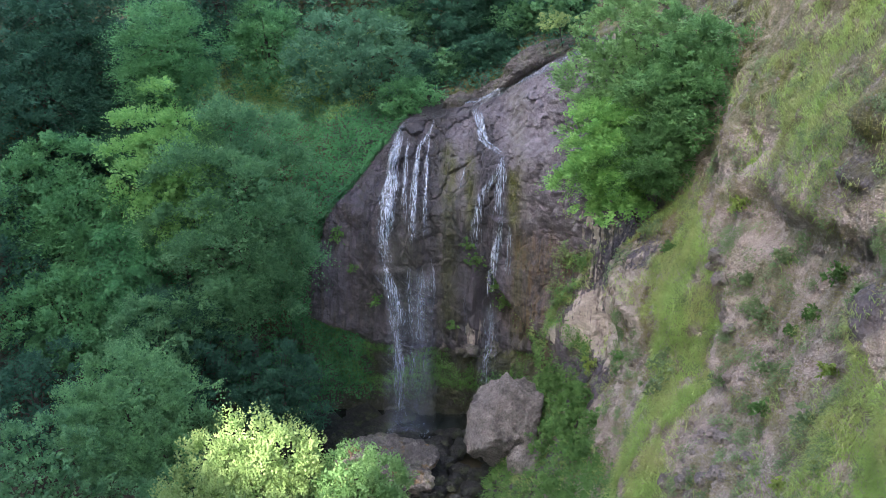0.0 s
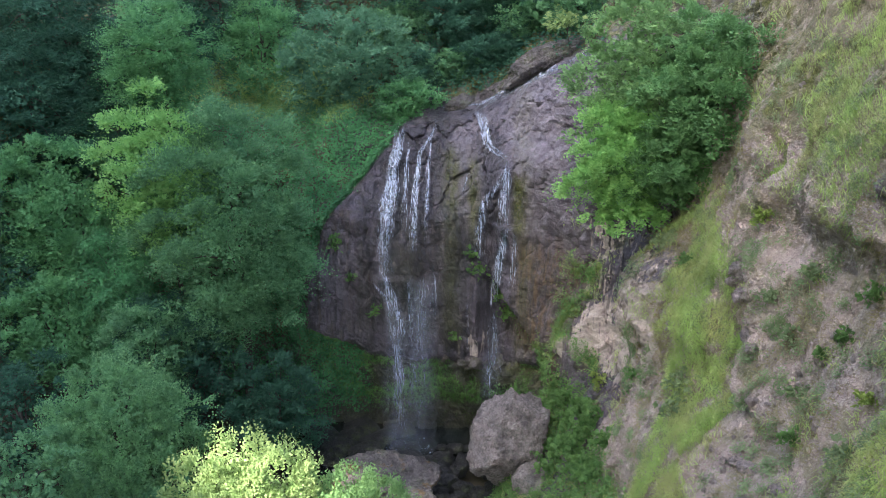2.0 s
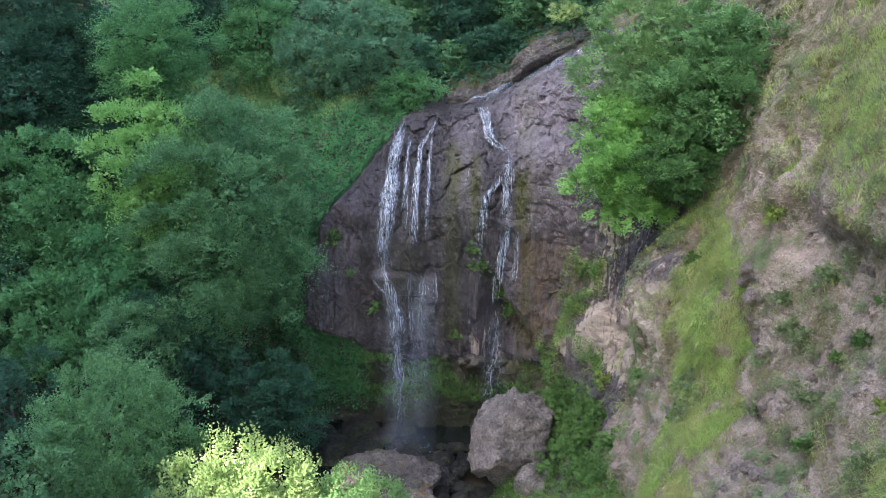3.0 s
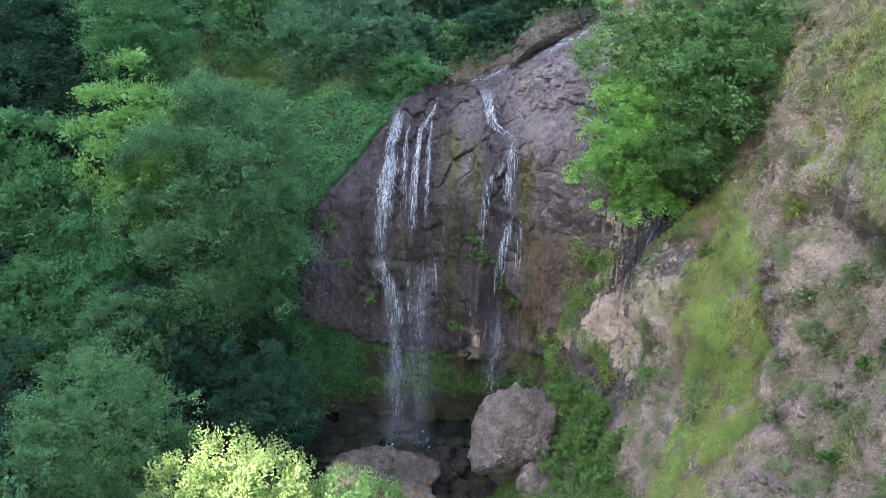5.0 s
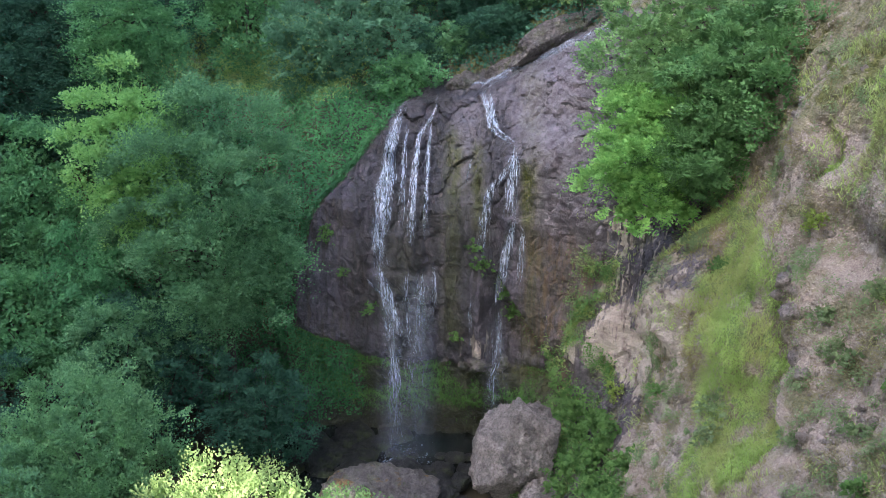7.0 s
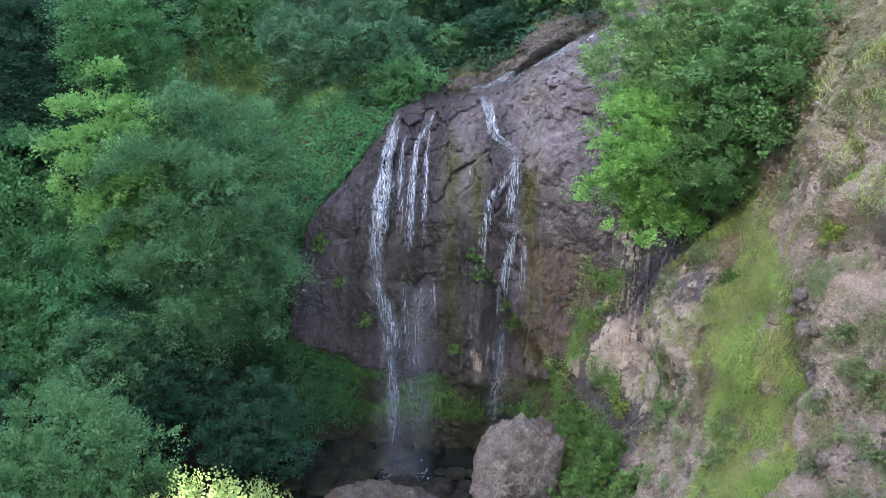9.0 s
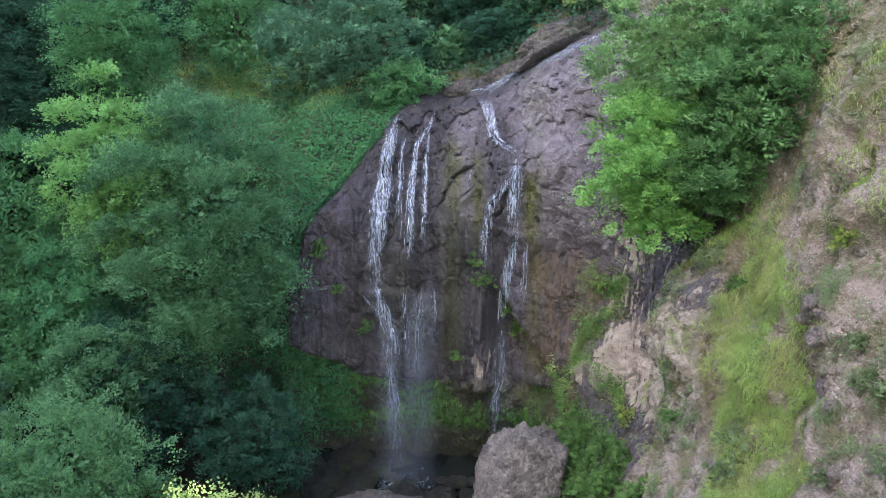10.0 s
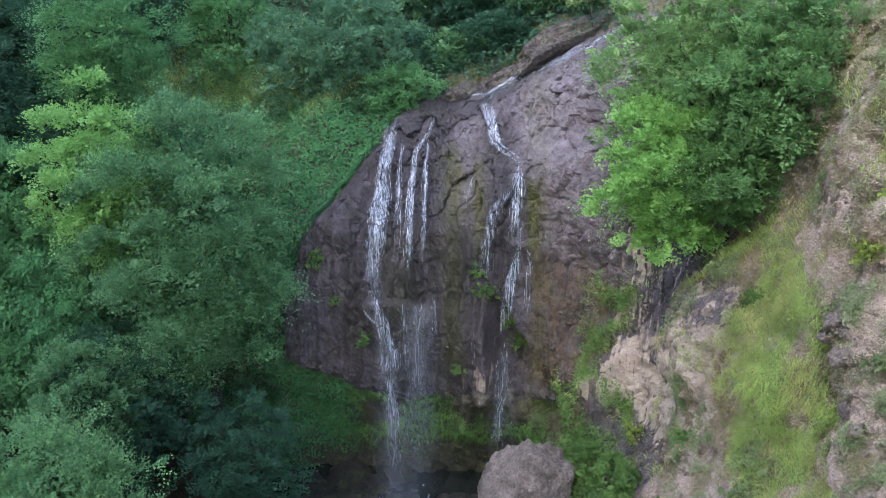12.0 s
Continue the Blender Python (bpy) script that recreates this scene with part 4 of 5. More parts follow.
# ---- ivy, moss and grass ----
rv = np.random.default_rng(21)
ivy_w = np.clip(w_left + (1 - w_left) * step(0.0, 0.5, shoulder - BX) * (BX < 0), 0, 1) * step(2.0, 4.0, Z3) * step(17.5, 15.5, Z3) * (X3 > -21)
ivy_w += 0.8 * w_face * step(-4.2, -5.4, X3) * step(over + 0.1, over - 0.3, Z3) * step(-2, 0, Z3)
ivy_w += 0.7 * w_left * step(4.0, 1.0, Z3) * (X3 > -14)
ip, inn = scatter(ivy_w, 84000, rv)
iv, jf = leaves(ip + inn * rv.uniform(0.02, 0.30, len(ip))[:, None], inn + np.array([0, 0, 0.5]) + 0.4 * rv.normal(size=(len(ip), 3)), rv.uniform(0.08, 0.165, len(ip)), rv, 0.9)
tagged(new("ivy", raw_mesh("ivy", iv, jf, IVY)), "dense glossy ivy hanging over the rock wall", "ivy", kind="stuff")

moss_w = w_face * step(over + 0.2, over - 0.4, Z3) * step(-1.5, 0.5, Z3) * step(-0.35, 0.3, fbm(P * 0.5 + 8, 2))
mp, mn = scatter(moss_w, 28000, rv)
mv, mf = blades(mp, mn, rv.uniform(0.10, 0.32, len(mp)), rv, 1.3, 0.016, bowed=False)
tagged(new("hanging_moss", raw_mesh("hanging_moss", mv, mf, MOSS)), "dark green moss and ferns under the overhang", "moss", kind="stuff")


def grass_weight(y, z):
    """The grassy gully and ledges on the open slope."""
    near_edge = np.interp(z, [4, 5.5, 6.9, 7.8, 8.4, 9.5, 10.3, 11.4, 12.7, 13.7], [31.0, 32.2, 33.1, 33.5, 34.6, 35.2, 35.6, 36.8, 37.2, 37.8])
    far_edge = np.interp(z, [4, 5.8, 6.9, 7.9, 9.1, 10.2, 11.5, 12.9], [36.3, 36.0, 36.9, 38.1, 39.4, 39.8, 40.3, 41.4])
    at = np.stack([y, z, 0 * z], 1)
    edge = 0.7 * fbm(at * 0.9 + 19, 3)
    w = 3.4 * step(far_edge + 0.5, far_edge - 0.5, y + edge) * step(near_edge - 0.6, near_edge + 0.6, y + edge) * step(14.2, 13.0, z)
    for cy, cz, sy, sz, k in ((43.2, 13.6, 2.4, 0.9, 1.6), (40.0, 14.0, 1.2, 0.7, 1.2), (36.9, 17.4, 0.6, 0.7, 0.9), (37.6, 20.4, 1.6, 1.4, 1.3), (34.4, 19.2, 2.2, 1.2, 1.7), (31.4, 17.4, 1.7, 0.9, 1.3),
                              (33.4, 21.8, 3.0, 1.0, 1.2), (30.0, 16.2, 1.3, 0.5, 1.1), (27.6, 16.4, 0.9, 0.5, 1.2), (36.7, 15.1, 0.4, 0.6, 0.9), (32.7, 13.8, 0.8, 0.4, 0.5), (23.8, 11.5, 2.4, 1.4, 2.4), (21.0, 9.6, 2.2, 2.0, 2.0), (36.0, 22.6, 3.0, 1.2, 1.6), (30.0, 21.2, 1.8, 0.9, 1.6),
                              (25.6, 12.9, 1.4, 0.5, 1.4), (22.8, 10.0, 1.6, 1.4, 2.2), (28.4, 8.4, 0.8, 0.5, 0.7), (30.2, 11.8, 0.9, 0.4, 0.6), (26.4, 9.6, 0.8, 0.5, 0.9)):
        w += k * bell(y, cy, sy) * bell(z, cz, sz)
    patch = step(0.16, 0.55, fbm(at * 0.45 + 31, 3))
    return np.clip(w * step(-0.5, 0.1, fbm(at * 0.8 + 3, 2)) * np.where(z > 14.5, 0.75 * step(-0.3, 0.35, fbm(at * 1.1 + 8, 3)), 1.0) + 0.42 * patch + 0.7 * step(16.0, 18.0, z) * step(38, 35, y) * step(-0.3, 0.3, fbm(at * 0.3 + 77, 3)), 0, 3.4)


gw = w_right * grass_weight(Y3, Z3) * (Y3 > 20) * step(26, 24.5, Z3)
gp2, gn2 = scatter(gw * step(0.18, 0.5, gw), 94000, rv)
gv, gf = blades(gp2, gn2, rv.uniform(0.22, 0.6, len(gp2)), rv, 1.1, 0.0098, (0, -0.25, 0), 0.8)
tagged(new("grass", raw_mesh("grass", gv, gf, GRASS)), "bright green grass hanging down the steep slope", "grass", kind="stuff")
dw = w_right * np.clip(step(0.0, 0.5, fbm(P * 0.6 + 50, 3)), 0, 1) * (Y3 > 24) * step(22, 20, Z3) * step(2, 5, Z3) * step(47, 44, Y3)
dw = dw + w_right * 2.2 * bell(Y3, np.interp(Z3, [3.4, 5.5, 7.5, 9.3, 11, 13], [36.6, 37.0, 38.3, 39.7, 40.3, 41.6]), 0.55) * step(6.5, 8.0, Z3) * step(14, 12.5, Z3) + w_right * 1.6 * bell(Y3, 43.0, 2.4) * bell(Z3, 13.0, 1.0)
dp, dn = scatter(dw, 50000, rv)
dv, df = blades(dp, dn, rv.uniform(0.12, 0.40, len(dp)), rv, 0.9, 0.008, bowed=False)
tagged(new("dry_grass", raw_mesh("dry_grass", dv, df, DRY_GRASS)), "straw-coloured dry grass on the stony slope", "grass", kind="stuff")

hw = w_right * step(4.2, 2.4, Z3 - 0.5 * np.clip(Y3 - 48, 0, 3)) * (Y3 > 34) * (Y3 < 52.5) * step(-3.5, -2, Z3) * step(-0.6, 0.0, fbm(P * 0.7 + 12, 2))
hw += w_right * 1.3 * bell(Y3, np.interp(Z3, [4.5, 5.3, 7, 9.6], [47.2, 48.8, 50.0, 50.5]), np.interp(Z3, [4.5, 7, 9.6], [0.35, 0.45, 0.9])) * step(-0.4, 0.1, fbm(P * 0.9 + 44, 2)) * step(3.8, 4.6, Z3) * step(10.6, 9.6, Z3) + (w_face + w_right) * 0.22 * bell(Z3, edge_z - 0.7, 0.35) * step(1.8, 2.6, BX) * step(6.6, 6.0, BX)
hp, hn = scatter(hw, 44000, rv)
hv, hf = leaves(hp + hn * (rv.uniform(0.04, 0.35, len(hp)) + 0.55 * step(0.0, 0.7, fbm(hp * 1.1 + 29, 2)))[:, None], hn + np.array([0, 0, 1.0]) + 0.6 * rv.normal(size=(len(hp), 3)), rv.uniform(0.05, 0.15, len(hp)), rv, 0.7)
tagged(new("herbs", raw_mesh("herbs", hv, hf, HERB)), "lush green herbs at the foot of the slope", "herbs", kind="stuff")
hp, hn = scatter(hw * (0.4 + step(4.0, 5.0, Z3)) * step(-0.3, 0.3, fbm(P * 0.9 + 66, 2)), 22000, rv)
hv, hf = blades(hp, hn, rv.uniform(0.2, 0.5, len(hp)), rv, 0.9, 0.013, bowed=False)
tagged(new("herb_grass", raw_mesh("herb_grass", hv, hf, GRASS)), "tufts of bright grass among the herbs", "grass", kind="stuff")

bw = (Y3 < 70) * (X3 > -22) * (X3 < -4.5) * np.clip(w_left + bank, 0, 1) * step(15.5, 17, Z3) * step(32, 26, Z3) * (1 + 5 * bell(X3, -10.5, 2.8) * bell(Z3, 17.5, 2.2))
bp, bn = scatter(bw, 30000, rv)
bv, bf = blades(bp, bn, rv.uniform(0.2, 0.55, len(bp)), rv, 0.8, 0.03, bowed=False)
tagged(new("bank_grass", raw_mesh("bank_grass", bv, bf, GRASS)), "green grass on the bank between the trees", "grass", kind="stuff")

uw = (Y3 < 76) * (X3 > -34) * (X3 < 9) * np.clip(w_left + bank, 0, 1) * step(16.5, 18.5, Z3) * step(40, 34, Z3) * step(0.35, -0.1, fbm(P * 0.25 + 14, 2)) * (1 - bell(X3, -11.0, 2.6) * bell(Z3, 18.0, 2.6))
up2, un2 = scatter(uw, 32000, rv)
uv, uf = leaves(up2 + un2 * rv.uniform(0.05, 0.9, len(up2))[:, None], un2 + np.array([0, -0.3, 0.9]) + 0.5 * rv.normal(size=(len(up2), 3)), rv.uniform(0.12, 0.26, len(up2)), rv, 0.7)
tagged(new("undergrowth", raw_mesh("undergrowth", uv, uf, LEAF_DARK)), "dark green undergrowth covering the wooded bank", "undergrowth", kind="stuff")

tuft = step(0.16, 0.5, fbm(P * 1.5 + 140, 3)) * step(-0.3, 0.4, fbm(P * 0.35 + 11, 2))
tw = w_right * step(46, 43, Y3) * (Y3 > 23) * step(3, 6, Z3) * step(22, 20, Z3) * tuft
tp, tn = scatter(tw, 48000, rv)
tv, tf = leaves(tp + tn * rv.uniform(0.02, 0.28, len(tp))[:, None], tn + np.array([0, 0, 0.8]) + 0.6 * rv.normal(size=(len(tp), 3)), rv.uniform(0.04, 0.11, len(tp)), rv, 0.5)
tagged(new("slope_herbs", raw_mesh("slope_herbs", tv, tf, SLOPE_HERB)), "small grey-green herbs scattered over the stony slope", "herbs", kind="stuff")

# ---- small plants and stones ----
for k in range(22):
    y, z = rv.uniform(38.5, 50.0), rv.uniform(-0.6, 3.8)
    at = rock_at((0, y, z), (1, 0, 0))
    r = rv.uniform(0.4, 0.85)
    tree("herb_clump", "leafy green herb clump at the foot of the slope", (at.x - 0.2, at.y, at.z + 0.25), (r, r, r * 0.8), 0.12, int(1700 * r), HERB, 500 + k, 14, 0.4, 0.22, 0.4, root=at, trunk_r=0.015, rise=0.7)
for k, (y, z, r, mat) in enumerate([(29.9, 12.6, 0.36, HERB), (30.8, 11.7, 0.26, HERB), (26.3, 10.5, 0.36, SLOPE_HERB), (27.1, 11.7, 0.34, GRASS_TUFT), (26.0, 8.5, 0.24, GRASS_TUFT), (28.9, 14.2, 0.36, HERB), (26.9, 14.0, 0.30, HERB),
                                    (32.7, 13.8, 0.40, SLOPE_HERB), (32.8, 11.7, 0.42, SLOPE_HERB), (36.8, 16.5, 0.2, GRASS_TUFT), (34.2, 12.6, 0.40, SLOPE_HERB), (31.4, 10.2, 0.32, SLOPE_HERB), (29.2, 9.6, 0.36, HERB), (43.2, 12.6, 0.50, SLOPE_HERB), (40.8, 12.2, 0.4, HERB),
                                    (37.4, 8.2, 0.65, SLOPE_HERB), (36.6, 7.4, 0.55, SLOPE_HERB), (46.6, 4.6, 0.45, GRASS_TUFT), (44.6, 4.0, 0.35, HERB), (41.0, 6.4, 0.35, SLOPE_HERB), (33.2, 9.0, 0.35, SLOPE_HERB), (36.2, 15.0, 0.35, GRASS_TUFT), (41.4, 7.0, 0.3, MOSS)]):
    at = rock_at((0, y, z), (1, 0, 0))
    tree("slope_shrub", "small green cushion plant on the stony slope", (at.x - 0.10, at.y, at.z + 0.12), (r, r, r * 0.8), 0.075, int(2600 * r), mat, 400 + k, 14, 0.4, 0.14, 0.5, root=at, trunk_r=0.015)
for k, (x, z, r, mat) in enumerate([(-6.2, 9.6, 0.5, MOSS), (-4.0, 5.7, 0.38, MOSS), (1.9, 8.3, 0.5, HERB), (1.5, 9.2, 0.35, HERB), (-5.4, 7.6, 0.25, MOSS), (0.6, 4.3, 0.3, HERB), (3.0, 6.6, 0.4, HERB), (3.5, 5.6, 0.45, HERB)]):
    at = Vector((x, face_y(x, z), z))
    tree("wall_fern", "small fern growing from a crack of the wet rock", (x, at.y - 0.08, z), (r, 0.25, r), 0.085, int(1900 * r), mat, 430 + k, 14, 0.4, 0.16, 0.3, root=at, trunk_r=0.015)
for k in range(26):
    x = rv.uniform(-0.2, 3.5)
    z = float(np.interp(x, [-8, -5.7, -4.2, 1.3, 3.4], [4.3, 3.6, 3.0, 2.45, 2.7])) + rv.uniform(-0.35, 0.5)
    q = 0.10 + 0.34 * rv.random() ** 1.5
    tagged(boulder("ledge_stone", "broken grey stone on the ledge under the rock face", (x, face_y(x, z) - 0.25 * q, z), (q * rv.uniform(1.0, 1.9), q, q * rv.uniform(0.6, 1.0)), OUTCROP, 460 + k, 0.25, 3, rv.uniform(0, 3)), group="stones on the ledge")
tree("leaning_shrub", "yellow-green twigs leaning over the stream", (6.8, 57.6, 22.0), (1.0, 0.7, 0.6), 0.12, 1500, LEAF_SUN, 470, 16, 0.35, 0.3, 0.5, trunk_r=0.04)

# ---- rocks that stand out of the open slope ----
for k in range(44):
    if k < 24:
        y, z = rv.uniform(27.2, 32.2), rv.uniform(5.6, 8.4)
    else:
        z = rv.uniform(10.5, 15.2)
        y = float(np.interp(z, [10.5, 12.9, 15.2], [34.6, 35.8, 36.4])) + 0.35 * rv.normal()
    at = rock_at((0, y, z), (1, 0, 0))
    q = 0.14 + 0.26 * rv.random() ** 1.4
    tagged(boulder("slope_rock", "brown-grey angular rock half buried in the slope", (at.x + 0.12 * q, at.y, at.z), (q, q * 1.3, q * rv.uniform(0.7, 1.1)), SLOPE_ROCK, 600 + k, 0.26, 3, rv.uniform(0, 3)), group="rocks in the slope")

# ---- loose and half-buried stones on the open slope ----
def stone_shape(seed, sub=1):
    bm = bmesh.new()
    bmesh.ops.create_icosphere(bm, subdivisions=sub, radius=1.0)
    v = np.array([q.co[:] for q in bm.verts])
    f = np.array([[q.index for q in face.verts] for face in bm.faces])
    bm.free()
    rnd = np.random.default_rng(seed)
    cut = np.ones(len(v))
    for _ in range(7):
        n = rnd.normal(size=3)
        n /= np.linalg.norm(n)
        cut = np.minimum(cut, rnd.uniform(0.5, 0.9) / np.clip(v @ n, 0.05, None))
    return v * cut[:, None] * rnd.uniform(0.6, 1.1, 3), f


stone_w = w_right * step(0.5, 0.2, gw) * step(47, 44, Y3) * (Y3 > 23) * step(1, 4, Z3) * step(22, 20, Z3)
cluster = step(-0.1, 0.45, fbm(P * 0.55 + 90, 3))
SLOPE_STONE = boulder_material("slope_stone", (0.21, 0.170, 0.152), (0.45, 0.390, 0.355))
pieces = []
sp, sn = scatter(stone_w * (0.25 + cluster), 1800, rv)
shapes = [stone_shape(200 + k) for k in range(14)]
for k in range(len(sp)):
    v, f = shapes[k % 14]
    pieces.append((v * (0.035 + 0.075 * rv.random() ** 2) + sp[k], f))
v, f = join(pieces)
tagged(new("gravel", raw_mesh("gravel", v, f, SLOPE_STONE)), "small angular stones bedded in the bare slope", "gravel", kind="stuff")
lp, ln = scatter(stone_w * cluster * step(-0.2, 0.3, block), 300, rv)
stone_me = [raw_mesh("stone", *stone_shape(300 + k, 2), SLOPE_STONE) for k in range(12)]
for k in range(300):
    ob = child("stone", stone_me[k % 12], cliff)
    size = 0.09 + 0.20 * rv.random() ** 2
    ob.matrix_basis = Matrix.LocRotScale(Vector(lp[k]), Euler(rv.uniform(0, 6, 3)), Vector((size, size * 0.8, size * 0.7)))

# ---- the waterfall ----
def strands(path, n, spread, width, rnd, free=False, keep=0.75, out_by=(0.04, 0.14)):
    """Thin flattened tubes of water that follow a path of (x, z) down the rock; spread: half width at top and foot."""
    path = np.asarray(path, float)
    seg = np.concatenate([[0], np.cumsum(np.linalg.norm(np.diff(path, axis=0), axis=1))])
    cores = rnd.uniform(-0.9, 0.9, 4)
    wave = [rnd.uniform(0, 6, 3) for _ in cores]
    pieces = []
    for _ in range(n):
        a0 = rnd.uniform(0, max(0.01, 1 - keep)) if rnd.random() < 0.6 else rnd.uniform(0, 0.7)
        b0 = min(1.0, a0 + rnd.uniform(0.2, keep + 0.2))
        s = np.arange(a0 * seg[-1], b0 * seg[-1], 0.2)
        if len(s) < 3:
            continue
        k = int(rnd.choice(4, p=(0.4, 0.3, 0.2, 0.1)))
        u = cores[k] + 0.22 * rnd.normal() + 0.25 * np.sin(1.3 * s + wave[k][0]) + 0.15 * np.sin(3.1 * s + wave[k][1])
        half = np.interp(s, [0, seg[-1]], spread)
        x = np.interp(s, seg, path[:, 0]) + u * half + 0.05 * np.cumsum(rnd.normal(size=len(s))) * 0.35
        z = np.interp(s, seg, path[:, 1])
        gap = rnd.uniform(*out_by)
        if free:
            y = np.full(len(s), face_y(float(x[0]), float(z[0]))) - gap
        else:
            y = np.array([face_y(float(i), float(j)) for i, j in zip(x, z)]) - gap
            y = np.minimum.accumulate(y[::-1])[::-1] * 0.35 + y * 0.65
        w = width * rnd.uniform(0.4, 1.5) * np.sin(np.linspace(0.25, math.pi - 0.1, len(s)))
        pieces.append(tube(np.stack([x, y, z], 1), w, 4))
    return join(pieces)


rw = np.random.default_rng(77)
fall = tagged(new("waterfall"), "thin white streams of water running down dark rock", "waterfall")
fall.location = (0, 0, 0)
STREAMS = [
    ([(-2.4, 16.3), (-2.6, 15.7), (-2.93, 14.2), (-3.22, 12.2), (-3.45, 10.0), (-3.52, 8.7), (-3.3, 7.8)], 150, (0.30, 0.46), 0.012, False),
    ([(-3.5, 8.3), (-3.2, 7.2), (-2.85, 5.6), (-2.75, 4.0)], 46, (0.40, 0.30), 0.018, False),
    ([(-4.3, 7.6), (-3.6, 6.9), (-3.0, 6.4), (-2.6, 5.2), (-2.3, 4.2)], 14, (0.08, 0.08), 0.018, False),
    ([(-0.5, 16.6), (-0.6, 16.0), (-0.9, 15.4), (-1.45, 14.6), (-1.6, 13.2), (-1.75, 11.0), (-1.8, 9.2)], 40, (0.07, 0.20), 0.014, False),
    ([(-0.75, 15.6), (-0.95, 14.0), (-1.1, 10.8), (-1.15, 9.4)], 22, (0.06, 0.13), 0.013, False),
    ([(-2.1, 15.3), (-2.3, 12.6), (-2.45, 10.2)], 16, (0.08, 0.14), 0.016, False),
    ([(1.95, 17.0), (2.2, 15.8), (2.35, 15.2), (2.75, 14.9), (3.4, 14.55)], 70, (0.26, 0.16), 0.016, False),
    ([(3.4, 14.6), (3.25, 13.0), (3.25, 12.0), (3.3, 11.0)], 80, (0.14, 0.30), 0.015, False),
    ([(3.3, 14.2), (2.6, 12.8), (2.1, 12.0), (1.85, 10.4), (1.75, 8.2)], 40, (0.07, 0.18), 0.014, False),
    ([(3.35, 11.1), (3.1, 9.6), (2.85, 8.2), (2.75, 6.0)], 90, (0.16, 0.30), 0.015, False),
    ([(3.5, 11.0), (3.75, 10.6), (3.8, 9.0), (3.75, 7.6)], 22, (0.06, 0.14), 0.012, False),
    ([(1.35, 13.9), (1.1, 13.1), (0.95, 12.4)], 9, (0.08, 0.06), 0.02, False),
    ([(-2.1, 8.0), (-2.05, 6.0), (-2.0, 3.2)], 16, (0.12, 0.12), 0.010, False),
    ([(-1.35, 8.2), (-1.3, 6.0), (-1.35, 3.2)], 16, (0.16, 0.14), 0.010, False),
    ([(-0.7, 9.0), (-0.65, 6.0), (-0.6, 3.2)], 10, (0.10, 0.10), 0.008, False),
    ([(1.25, 6.6), (1.3, 3.4)], 8, (0.05, 0.06), 0.010, False),
    ([(-2.8, 4.6), (-2.75, 3.0), (-2.6, -2.2)], 60, (0.24, 0.5), 0.010, True),
    ([(-1.5, 5.0), (-1.5, 3.0), (-1.4, -1.5)], 20, (0.7, 0.8), 0.007, True),
    ([(2.75, 6.0), (2.7, 3.0), (2.5, -0.5)], 34, (0.3, 0.45), 0.008, True),
]
for path, n, spread, width, free in STREAMS:
    v, f = strands(path, n, spread, width, rw, free, out_by=(0.06, 0.20))
    child("cascade", raw_mesh("cascade", v, f, WATER, True), fall)


def brook(path, n, spread, width, rnd):
    """Strands that lie on the bed above the lip; path of (x, y)."""
    path = np.asarray(path, float)
    seg = np.concatenate([[0], np.cumsum(np.linalg.norm(np.diff(path, axis=0), axis=1))])
    pieces = []
    for _ in range(n):
        a0 = rnd.uniform(0, 0.75)
        s = np.arange(a0 * seg[-1], min(1, a0 + rnd.uniform(0.15, 0.5)) * seg[-1], 0.15)
        if len(s) < 3:
            continue
        off = np.clip(rnd.normal() * 0.5, -1, 1) * spread
        x = np.interp(s, seg, path[:, 0]) + 0.02 * np.cumsum(rnd.normal(size=len(s)))
        y = np.interp(s, seg, path[:, 1]) + off + 0.55 * np.sin(1.3 * s + 0.6 * off) + 0.02 * np.cumsum(rnd.normal(size=len(s)))
        pts = []
        for i, j in zip(x, y):
            hit = rock_at((float(i), float(j), 45), (0, 0, -1))
            pts.append((i, j, (hit.z if hit else 17.0) + 0.05))
        w = width * rnd.uniform(0.5, 1.5) * np.sin(np.linspace(0.25, math.pi - 0.1, len(s)))
        pieces.append(tube(np.array(pts), w, 4))
    return join(pieces)


for xs, n, spread, width in (
    ((8.6, 7.4, 6.2, 5.0, 4.0, 3.0, 2.4, 1.9), 80, 1.05, 0.012),
    ((2.3, 1.7, 1.2, 0.6), 26, 0.15, 0.018),
    ((0.2, -0.2, -0.5), 20, 0.2, 0.018),
    ((-2.2, -2.6, -2.9), 16, 0.25, 0.018),
):
    v, f = brook([(x, bed_y(x)) for x in xs], n, spread, width, rw)
    child("brook", raw_mesh("brook", v, f, WATER, True), fall)

def veil(x0, x1, z0, z1, gap, bow):
    """A thin curved sheet of drifting spray."""
    u, v = np.meshgrid(np.linspace(0, 1, 30), np.linspace(0, 1, 40), indexing="ij")
    widen = 1 + 0.25 * (1 - v)
    x = (x0 + x1) / 2 + (u - 0.5) * (x1 - x0) * widen
    z = z0 + (z1 - z0) * v
    y = 54.4 - gap - bow * np.sin(np.pi * u) + 0.1 * np.sin(9 * u + 4 * v)
    i = np.arange(u.size).reshape(u.shape)
    q = np.stack([i[:-1, :-1], i[1:, :-1], i[1:, 1:], i[:-1, 1:]], -1).reshape(-1, 4)
    return np.stack([x.ravel(), y.ravel(), z.ravel()], 1), q, (np.sin(np.pi * u) ** 2 * np.sin(np.pi * (0.05 + 0.9 * v))).ravel()


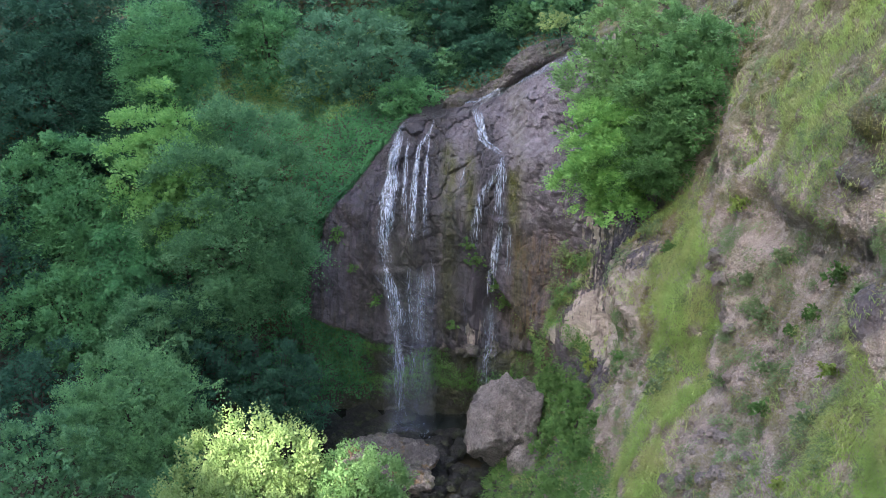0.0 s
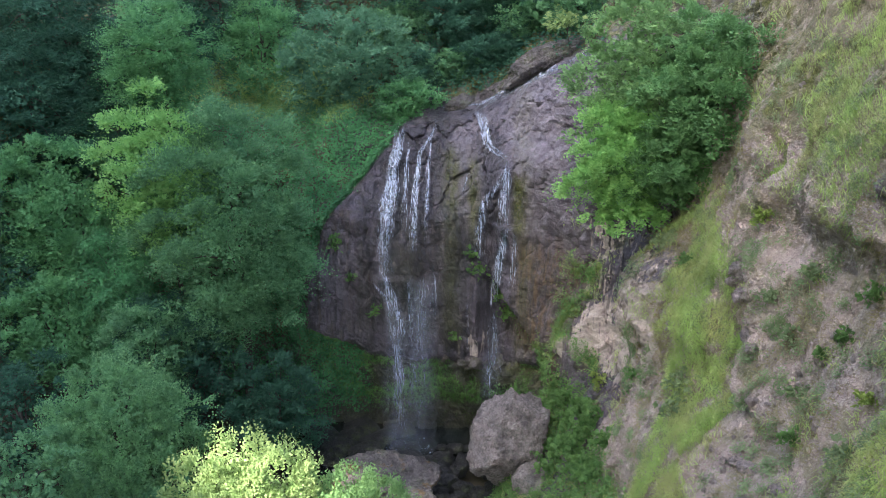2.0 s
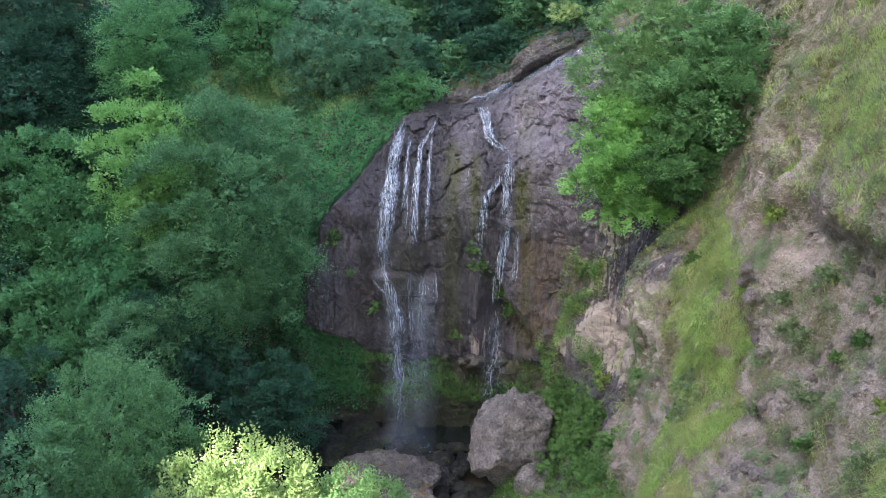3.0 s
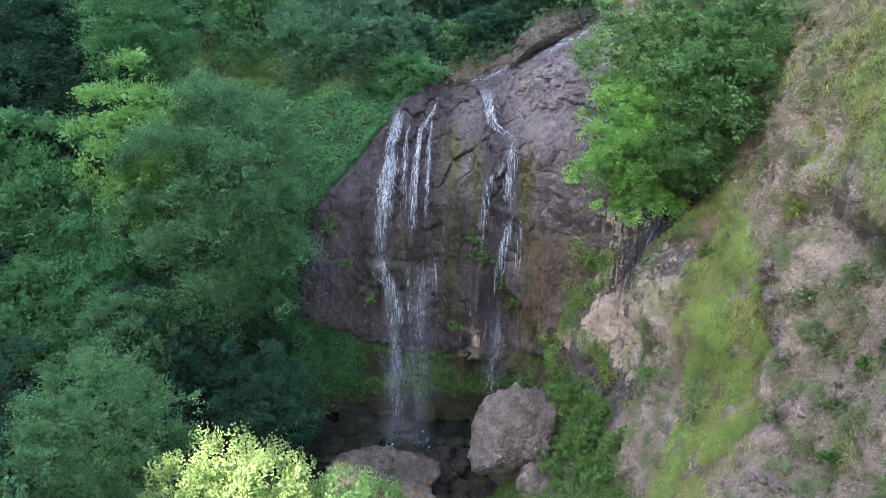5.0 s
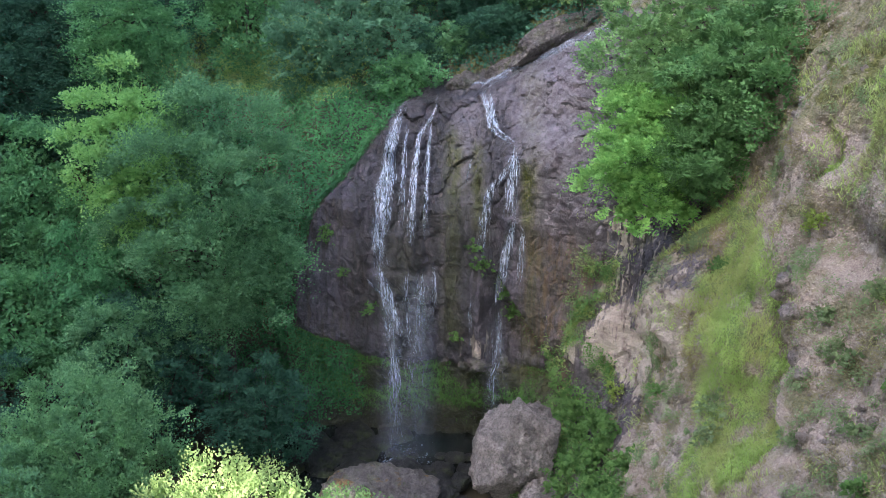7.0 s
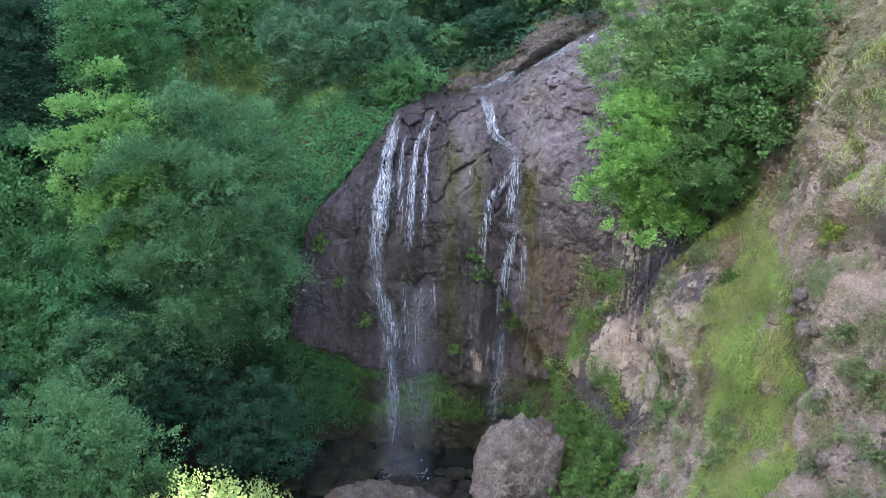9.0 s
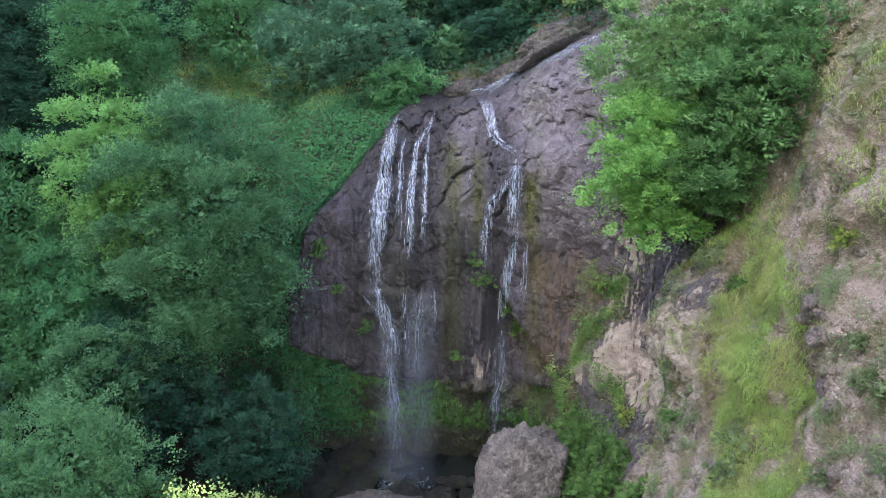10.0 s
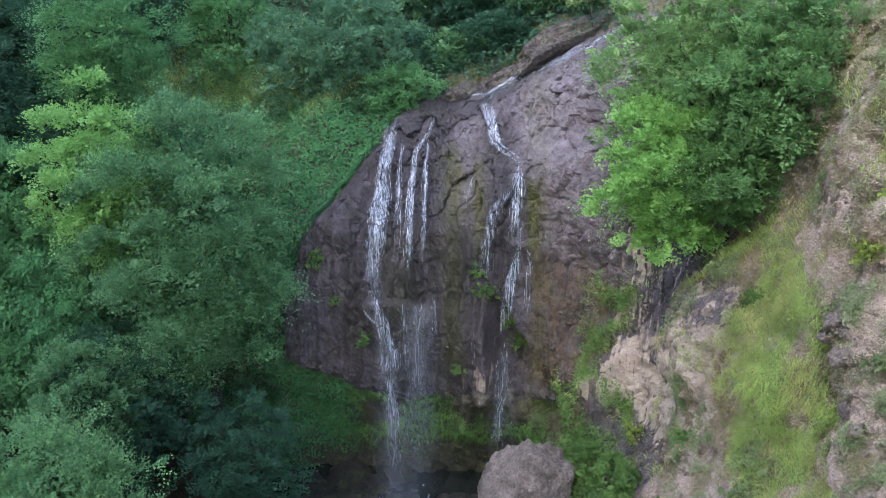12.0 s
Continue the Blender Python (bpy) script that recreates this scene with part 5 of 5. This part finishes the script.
def sheet(path, half, gap):
    """A thin film of white water that follows a path of (x, z) down the rock, fading at its sides."""
    path = np.asarray(path, float)
    seg = np.concatenate([[0], np.cumsum(np.linalg.norm(np.diff(path, axis=0), axis=1))])
    s = np.linspace(0, seg[-1], 48)
    px, pz = np.interp(s, seg, path[:, 0]), np.interp(s, seg, path[:, 1])
    u = np.linspace(-1, 1, 9)
    w = np.interp(s, [0, seg[-1]], half)
    X, Zz = px[:, None] + u[None] * w[:, None], np.repeat(pz[:, None], 9, 1)
    Y = np.array([face_y(float(i), float(j)) for i, j in zip(X.ravel(), Zz.ravel())]).reshape(X.shape)
    Y = 0.5 * Y + 0.5 * np.minimum.accumulate(Y[::-1], 0)[::-1] - gap
    thin = (1 - np.abs(u)[None] ** 1.5) * np.sin(np.pi * (0.03 + 0.92 * np.linspace(0, 1, 48)))[:, None] ** 1.3
    i = np.arange(X.size).reshape(X.shape)
    q = np.stack([i[:-1, :-1], i[1:, :-1], i[1:, 1:], i[:-1, 1:]], -1).reshape(-1, 4)
    return np.stack([X.ravel(), Y.ravel(), Zz.ravel()], 1), q, thin.ravel()


for path, half in (
    ([(-2.52, 15.9), (-2.93, 14.2), (-3.22, 12.2), (-3.45, 10.0), (-3.52, 8.4)], (0.28, 0.46)),
    ([(-3.75, 8.6), (-3.4, 7.4), (-2.95, 5.6), (-2.8, 3.6)], (0.5, 0.4)),
    ([(-1.0, 15.2), (-1.5, 14.4), (-1.65, 12.8), (-1.75, 10.4)], (0.12, 0.26)),
    ([(-0.85, 15.0), (-1.1, 10.6)], (0.07, 0.16)),
    ([(1.95, 17.0), (2.2, 15.8), (2.35, 15.2), (2.75, 14.9), (3.4, 14.5), (3.35, 14.0)], (0.20, 0.14)),
    ([(3.4, 14.5), (3.25, 12.6), (3.3, 11.0), (3.05, 9.6), (2.75, 6.5)], (0.12, 0.36)),
    ([(3.2, 14.0), (2.1, 12.0), (1.8, 9.6)], (0.08, 0.18)),
    ([(-1.5, 8.1), (-1.45, 5.5), (-1.4, 3.2)], (0.95, 0.9)),
):
    v, f, thin = sheet(path, half, 0.10)
    me = raw_mesh("water_film", v, f, SHEET, True)
    me.attributes.new("thin", "FLOAT", "POINT").data.foreach_set("value", thin.astype(np.float32))
    child("water_film", me, fall, "thin translucent film of water")

for x0, x1, z0, z1, gap, bow in ((-3.6, -1.9, -2.6, 7.6, 0.55, 0.3), (-3.9, -0.4, -2.6, 3.6, 0.3, 0.3), (-2.2, -0.3, -2.0, 8.0, 0.35, 0.2), (-4.0, -0.6, -2.3, -0.6, 1.0, 0.6), (2.0, 3.4, -1.0, 6.0, 0.9, 0.2)):
    v, f, thin = veil(x0, x1, z0, z1, gap, bow)
    me = raw_mesh("spray", v, f, VEIL, True)
    me.attributes.new("thin", "FLOAT", "POINT").data.foreach_set("value", thin.astype(np.float32))
    child("spray", me, fall, "faint bluish veil of spray")
foam = []
for k in range(520):
    v, f = shapes[k % 14]
    r0, a0 = abs(rw.normal()) * 0.8, rw.uniform(0, 6.3)
    foam.append((v * np.array([0.07, 0.06, 0.03]) * rw.uniform(0.5, 1.4) + np.array([-2.3 + r0 * math.cos(a0) * 1.2, 53.4 + r0 * math.sin(a0) * 1.3, -2.3]), f))
v, f = join(foam)
tagged(child("foam", raw_mesh("foam", v, f, WATER, True), fall, "white foam where the water hits the pool"), kind="stuff")

# ---- added screen out of view that keeps the sun off the gorge ----
def sun_blocker_sheet():
    """An added, unseen leafy sheet across the sun's side of the valley, with one gap for a sunbeam."""
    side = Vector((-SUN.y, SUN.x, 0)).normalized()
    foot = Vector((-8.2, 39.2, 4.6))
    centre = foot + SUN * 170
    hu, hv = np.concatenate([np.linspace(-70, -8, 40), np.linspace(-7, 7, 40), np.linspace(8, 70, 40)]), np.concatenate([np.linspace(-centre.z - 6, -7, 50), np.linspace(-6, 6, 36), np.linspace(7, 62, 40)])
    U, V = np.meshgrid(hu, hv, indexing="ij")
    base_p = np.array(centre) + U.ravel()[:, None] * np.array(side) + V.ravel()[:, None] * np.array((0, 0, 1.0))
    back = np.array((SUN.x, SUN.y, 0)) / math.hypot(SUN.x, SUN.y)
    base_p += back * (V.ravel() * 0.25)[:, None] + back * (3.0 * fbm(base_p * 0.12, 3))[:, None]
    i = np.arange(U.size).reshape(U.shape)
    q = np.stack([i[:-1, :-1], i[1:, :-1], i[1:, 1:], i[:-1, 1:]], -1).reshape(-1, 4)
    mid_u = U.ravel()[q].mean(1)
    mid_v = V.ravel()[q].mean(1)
    # hole aimed along the sun so that a beam reaches only the hazel's top
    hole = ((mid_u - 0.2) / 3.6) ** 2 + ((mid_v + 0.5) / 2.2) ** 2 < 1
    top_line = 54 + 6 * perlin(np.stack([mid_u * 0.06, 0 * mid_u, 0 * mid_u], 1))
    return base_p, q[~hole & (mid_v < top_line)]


wv, wf = sun_blocker_sheet()
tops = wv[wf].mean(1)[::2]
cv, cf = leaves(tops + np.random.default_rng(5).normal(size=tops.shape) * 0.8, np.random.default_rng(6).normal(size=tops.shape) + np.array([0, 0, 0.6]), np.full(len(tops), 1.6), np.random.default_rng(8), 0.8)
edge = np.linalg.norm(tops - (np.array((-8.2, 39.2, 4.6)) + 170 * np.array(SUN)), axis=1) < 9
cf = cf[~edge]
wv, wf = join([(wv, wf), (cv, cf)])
tagged(new("sun_blocker", raw_mesh("sun_blocker", wv, wf, LEAF_DARK, True)), "unseen leafy screen added to block the sun, with one gap", "woods", kind="stuff")
